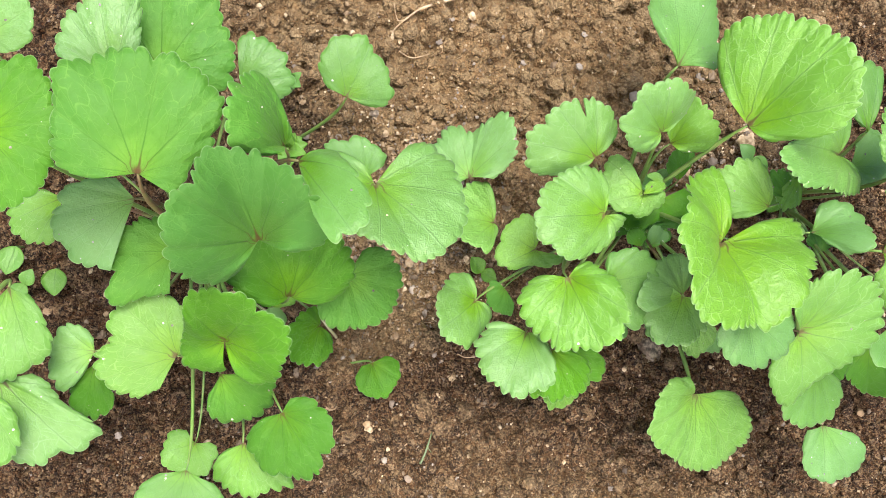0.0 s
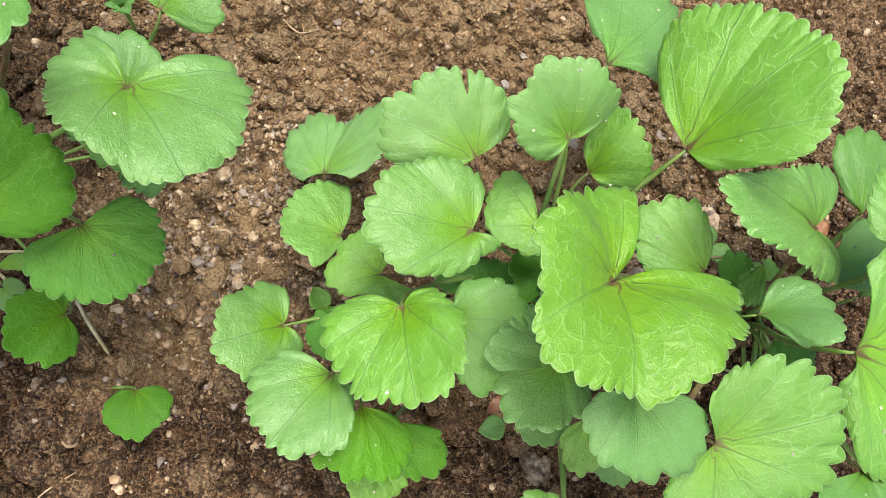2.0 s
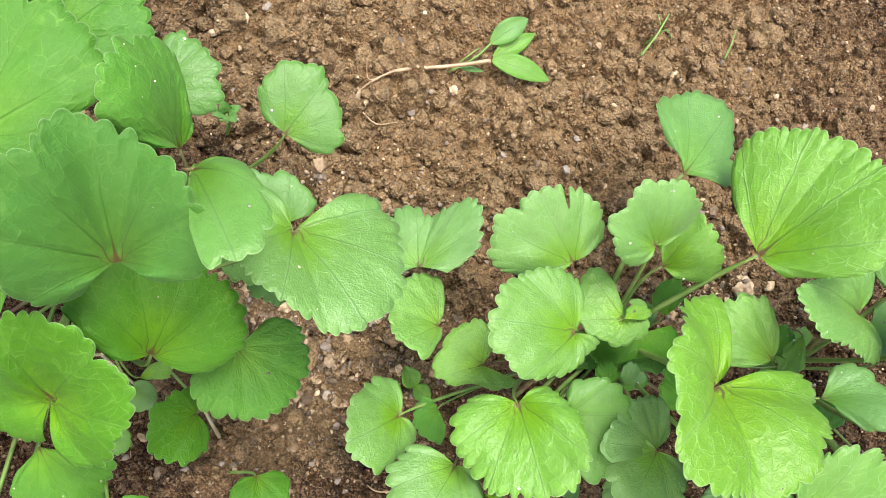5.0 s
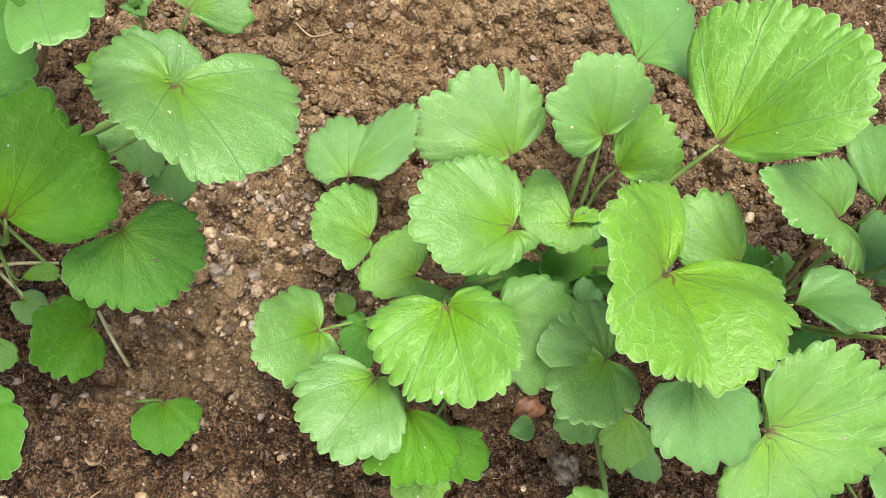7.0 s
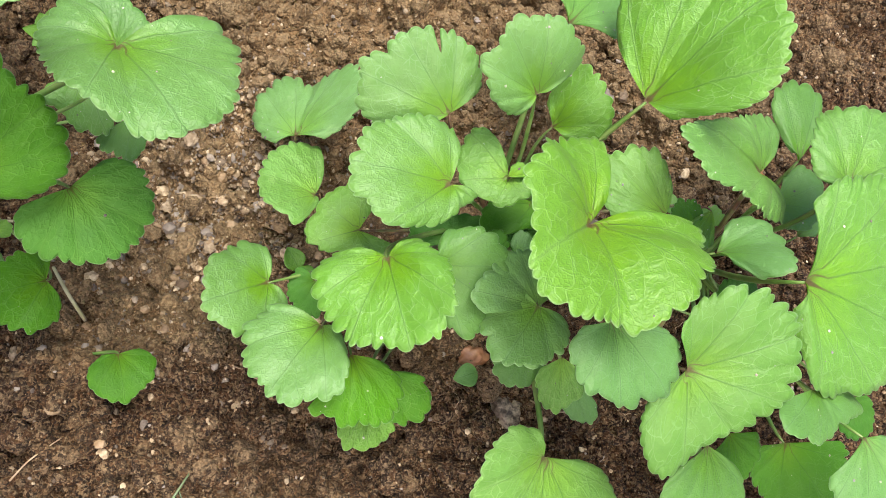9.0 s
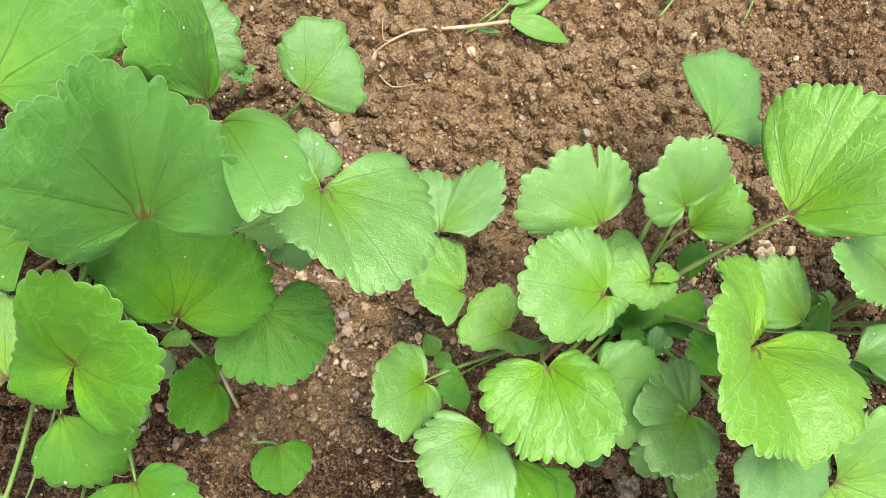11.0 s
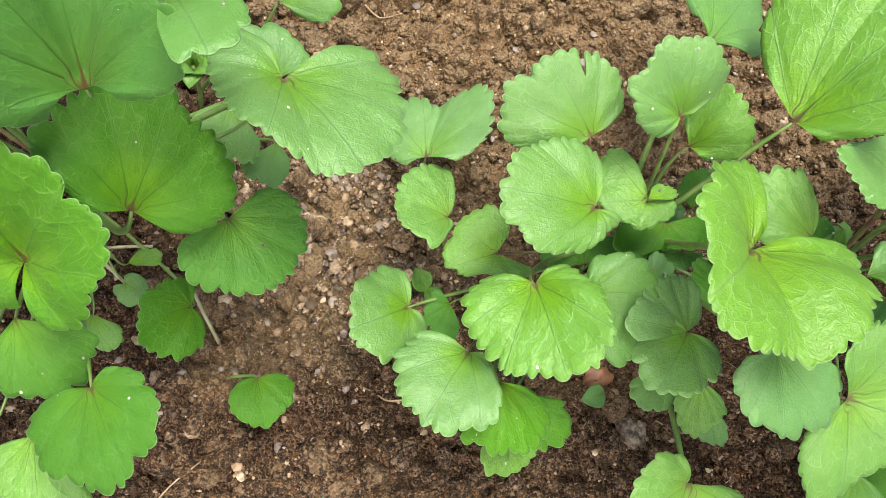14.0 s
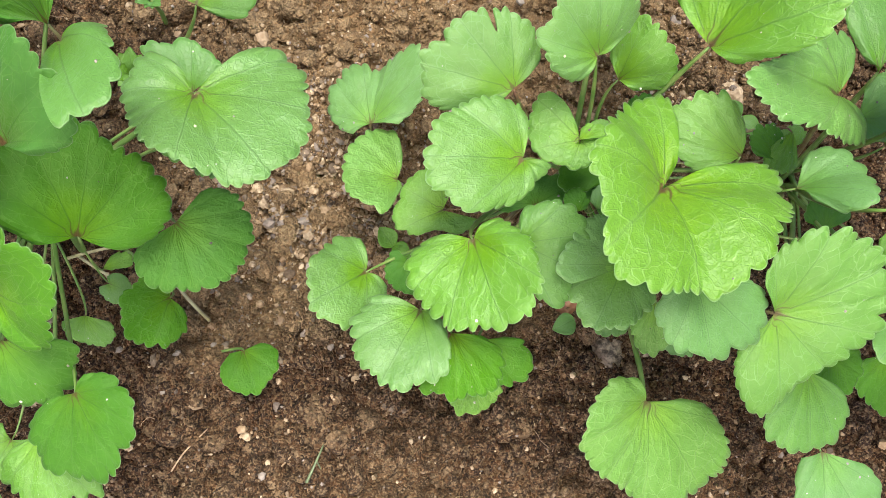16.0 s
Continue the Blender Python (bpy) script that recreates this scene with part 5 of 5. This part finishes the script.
blade("leaf", (0.1880, 0.1790, 0.006), (0.2000, 0.1800, 0.005), 0.0026, 0.0005, LEAF_PALE, weed)


def curled_sprout(x, y, tall, size, label, material, seed):
    """A rosette of small crinkled leaves still unfolding."""
    rng = random.Random(seed)
    ob = ground_thing("sprout", x, y, label, "sprout", GROUP)
    z = ob.location.z + tall
    thread("stem", [(x, y, ob.location.z - 0.002), (x + 0.001, y, z - tall * 0.5), (x, y, z + 0.003)], 0.0012, 0.0009, STALK, ob)
    for k in range(9):
        a = k * 2.4 + rng.uniform(-0.3, 0.3)
        out = size * rng.uniform(0.6, 1.0)
        tip = (x + math.cos(a) * out, y + math.sin(a) * out, z + 0.004 + size * rng.uniform(0.1, 0.7))
        blade("leaf", (x + math.cos(a) * size * 0.1, y + math.sin(a) * size * 0.1, z + 0.002), tip, size * rng.uniform(0.6, 0.9), size * 0.22, material, ob)
    return ob


curled_sprout(0.0791, 0.1270, 0.0260, 0.0070, "tiny crinkled pale sprout just out of the soil", LEAF_PALE, 4)
curled_sprout(0.0748, 0.0895, 0.0480, 0.0110, "tiny curled green sprout beside a tall seedling", LEAF_BRIGHT, 6)


def seed_leaves(x, y, tall, leaves, label, material):
    """A seedling with plain round first leaves: (heading, length, width) each."""
    ob = ground_thing("seedling_sprout", x, y, label, "sprout", GROUP)
    top = Vector((x, y, ob.location.z + tall))
    thread("stem", [(x, y, ob.location.z - 0.002), (x + 0.0005, y, ob.location.z + tall * 0.5), (x, y, top.z)], 0.0007, 0.0006, STALK, ob)
    for heading, length, wide in leaves:
        a = radians(heading)
        blade("leaf", top, top + Vector((math.cos(a) * length, math.sin(a) * length, 0.002)), wide, 0.0012, material, ob)
    return ob


seed_leaves(0.1830, 0.0180, 0.010, [(125, 0.0110, 0.0095), (-35, 0.0095, 0.0085)], "sprout with two plain round seed leaves on gritty soil", LEAF_MID)
seed_leaves(0.2680, -0.0200, 0.016, [(200, 0.0120, 0.0105)], "pale sprout with one round seed leaf near a reddish stone", LEAF_PALE)
seed_leaves(-0.0490, 0.0350, 0.010, [(265, 0.0140, 0.0125)], "sprout with one heart-shaped seed leaf on dark soil", LEAF_MID)
seed_leaves(-0.0640, 0.0280, 0.010, [(230, 0.0100, 0.0090), (60, 0.009, 0.008)], "sprout with two small round seed leaves on dark soil", LEAF_MID)
seed_leaves(-0.0680, 0.0480, 0.014, [(250, 0.0150, 0.0130)], "sprout with a plain oval seed leaf under a tall seedling", LEAF_MID)
seed_leaves(0.3700, 0.0520, 0.014, [(60, 0.0130, 0.0110), (230, 0.0120, 0.010)], "sprout with round seed leaves shaded by larger leaves", LEAF_MID)
seed_leaves(0.2900, 0.0650, 0.012, [(20, 0.0130, 0.0110), (190, 0.0120, 0.010)], "sprout with pale round seed leaves between stalks", LEAF_PALE)
seed_leaves(0.3560, 0.0760, 0.010, [(130, 0.0120, 0.0100), (320, 0.0120, 0.010)], "sprout with pale seed leaves on gritty soil", LEAF_PALE)


# dry stalks and bits of grass
DRY = stalk_material("pale_dry_stalk", (0.24, 0.22, 0.11), (0.36, 0.34, 0.20))
DULL = stalk_material("dull_grass", (0.05, 0.075, 0.03), (0.10, 0.13, 0.06))


def straw(places, r0, r1, material, name, label, category):
    x, y = places[0][0], places[0][1]
    ob = ground_thing(name, x, y, label, category)
    thread("stem", places, r0, r1, material, ob, 0.0040)
    return ob


straw([(0.0850, 0.0040, 0.022), (0.0905, -0.0050, 0.013), (0.0965, -0.0140, None)], 0.0007, 0.0009, DRY, "dry_stalk", "pale dry plant stalk leaning from a seedling onto soil", "stalk")
straw([(0.0380, 0.0160, 0.014), (0.0520, 0.0190, 0.018), (0.0660, 0.0215, 0.016)], 0.0008, 0.0006, DRY, "dry_stalk", "thin pale stalk lying across between green leaves", "stalk")
straw([(0.0420, 0.0170, 0.012), (0.0500, 0.0110, 0.012), (0.0590, 0.0040, None)], 0.0008, 0.0006, DRY, "dry_stalk", "thin pale stalk bent down to the soil", "stalk")
grass = straw([(0.2880, 0.2080, None), (0.2935, 0.2180, 0.006), (0.2990, 0.2310, 0.009)], 0.0008, 0.0004, STALK, "grass_sprig", "thin pale green grass sprig lying on bare soil", "grass")
thread("blade", [(0.2935, 0.2190, None), (0.2990, 0.2230, 0.006), (0.3055, 0.2205, None)], 0.0006, 0.0002, STALK, grass)
thread("blade", [(0.2960, 0.2250, 0.006), (0.2930, 0.2300, 0.008)], 0.0005, 0.0002, STALK, grass)
bit = straw([(0.1395, -0.0900, None), (0.1430, -0.0830, 0.005), (0.1478, -0.0735, None)], 0.0008, 0.0004, DULL, "grass_bit", "short dull green grass bit lying on moist soil", "grass")
thread("blade", [(0.1440, -0.0800, None), (0.1462, -0.0840, 0.005)], 0.0004, 0.0002, DULL, bit)
straw([(0.3370, 0.2150, None), (0.3385, 0.2230, 0.007), (0.3390, 0.2300, 0.010)], 0.0006, 0.0003, STALK, "grass_sprig", "single short green grass shoot in bare soil", "grass")
for k, places in enumerate(([(0.1596, -0.0272, None), (0.1650, -0.0285, None), (0.1708, -0.0318, None), (0.1780, -0.0310, None), (0.1850, -0.0326, None)],
                            [(0.0797, -0.0809, None), (0.0863, -0.0720, None), (0.0958, -0.0630, None)],
                            [(0.1420, 0.1480, None), (0.1500, 0.1445, None), (0.1590, 0.1450, None)],
                            [(0.2980, -0.0300, None), (0.3060, -0.0345, None), (0.3180, -0.0330, None)],
                            [(0.1280, -0.0830, None), (0.1340, -0.0770, None), (0.1400, -0.0745, None)])):
    straw(places, 0.0004, 0.0003, ROOT, "root_thread", "thin pale root thread lying on brown soil", "root")


# stones that stand out, each of its own shape
def stone(x, y, size, stretch, material, label, seed, sink=0.25, name="stone"):
    rng = random.Random(seed)
    bm = bmesh.new()
    bmesh.ops.create_icosphere(bm, subdivisions=4, radius=1.0)
    off = Vector((rng.random() * 50, rng.random() * 50, rng.random() * 50))
    for v in bm.verts:
        r = 1 + 0.35 * noise.noise(v.co * 1.1 + off) + 0.20 * noise.noise(v.co * 2.7 + off) + 0.12 * noise.noise(v.co * 7 + off) + 0.05 * noise.noise(v.co * 17 + off)
        v.co = Vector((v.co.x * stretch, v.co.y, v.co.z * 0.62)) * r * size
    me = bpy.data.meshes.new(name)
    bm.to_mesh(me)
    bm.free()
    me.materials.append(material)
    me.polygons.foreach_set("use_smooth", [True] * len(me.polygons))
    ob = new(name, me)
    ob.matrix_world = pose(x, y, float(level(x, y)) + size * (0.4 - sink), rng.uniform(-12, 12), rng.uniform(-12, 12), rng.uniform(0, 360))
    return tagged(ob, label, "stone", "stones on the soil")


stone(0.2885, -0.0390, 0.0084, 1.15, GREY_STONE, "rough grey speckled stone half sunk in moist soil", 2)
stone(0.2690, -0.0122, 0.0058, 1.3, DEAD, "reddish brown stone chip beside a seedling", 3)
stone(0.4150, 0.1000, 0.0070, 1.5, DEAD, "reddish brown clay chip under scalloped leaves", 8)
stone(0.1393, 0.0560, 0.0062, 1.1, CRUMB, "flat brown stone among pale gravel", 4)
stone(0.1609, 0.0316, 0.0066, 1.7, CRUMB, "long flat brown clod among pale gravel", 5)
stone(0.1494, -0.0203, 0.0060, 1.2, CRUMB, "rounded brown clod on moist soil", 6)
stone(0.3550, 0.0892, 0.0052, 1.2, GRIT, "pale cream stone between stalks", 7, 0.1)
stone(0.1268, 0.1135, 0.0036, 1.2, GREY_STONE, "small dark grey stone on brown soil", 9)
stone(0.1240, 0.1190, 0.0034, 1.4, GRIT, "small pale grey stone chip on brown soil", 21)
for k, (x, y, s) in enumerate(((0.0740, -0.0314, 0.0027), (0.0840, -0.0288, 0.0020), (0.1266, -0.0554, 0.0018), (0.1518, 0.0365, 0.0032), (0.1298, 0.0321, 0.0028),
                               (0.1520, 0.0330, 0.0022), (0.1425, 0.0300, 0.0018), (0.1733, 0.0397, 0.0028), (0.1870, 0.1613, 0.0026), (0.3097, 0.2025, 0.0024),
                               (0.1432, 0.0096, 0.0024), (0.1283, 0.0734, 0.0028), (0.3750, 0.0933, 0.0026), (0.1850, 0.1660, 0.0020), (0.2400, 0.1900, 0.0020),
                               (0.1790, -0.0570, 0.0030), (0.0905, -0.0520, 0.0024), (0.1620, 0.0480, 0.0026), (0.1560, 0.0590, 0.0024), (0.1180, 0.0500, 0.0022))):
    stone(x, y, s, 1.2, GRIT, "small pale sandy pebble on brown soil", 30 + k, 0.1, "pebble")


# grit and drops of water left on the leaves
def specks():
    rng = random.Random(9)
    verts, faces, n = [], [], 0
    for place, size, turn in SPECKS:
        v, f = CHIPS[rng.randrange(14)]
        for p in v:
            verts.append(place + turn @ Vector((p[0] * size, p[1] * size, p[2] * size * 0.7 + size * 0.25)))
        faces += (f + n).tolist()
        n += len(v)
    me = bpy.data.meshes.new("leaf_specks")
    me.from_pydata(verts, [], faces)
    me.materials.append(WHITE_GRIT)
    tagged(new("leaf_specks", me), "white sandy specks splashed onto the leaves", "specks", kind="stuff")


specks()
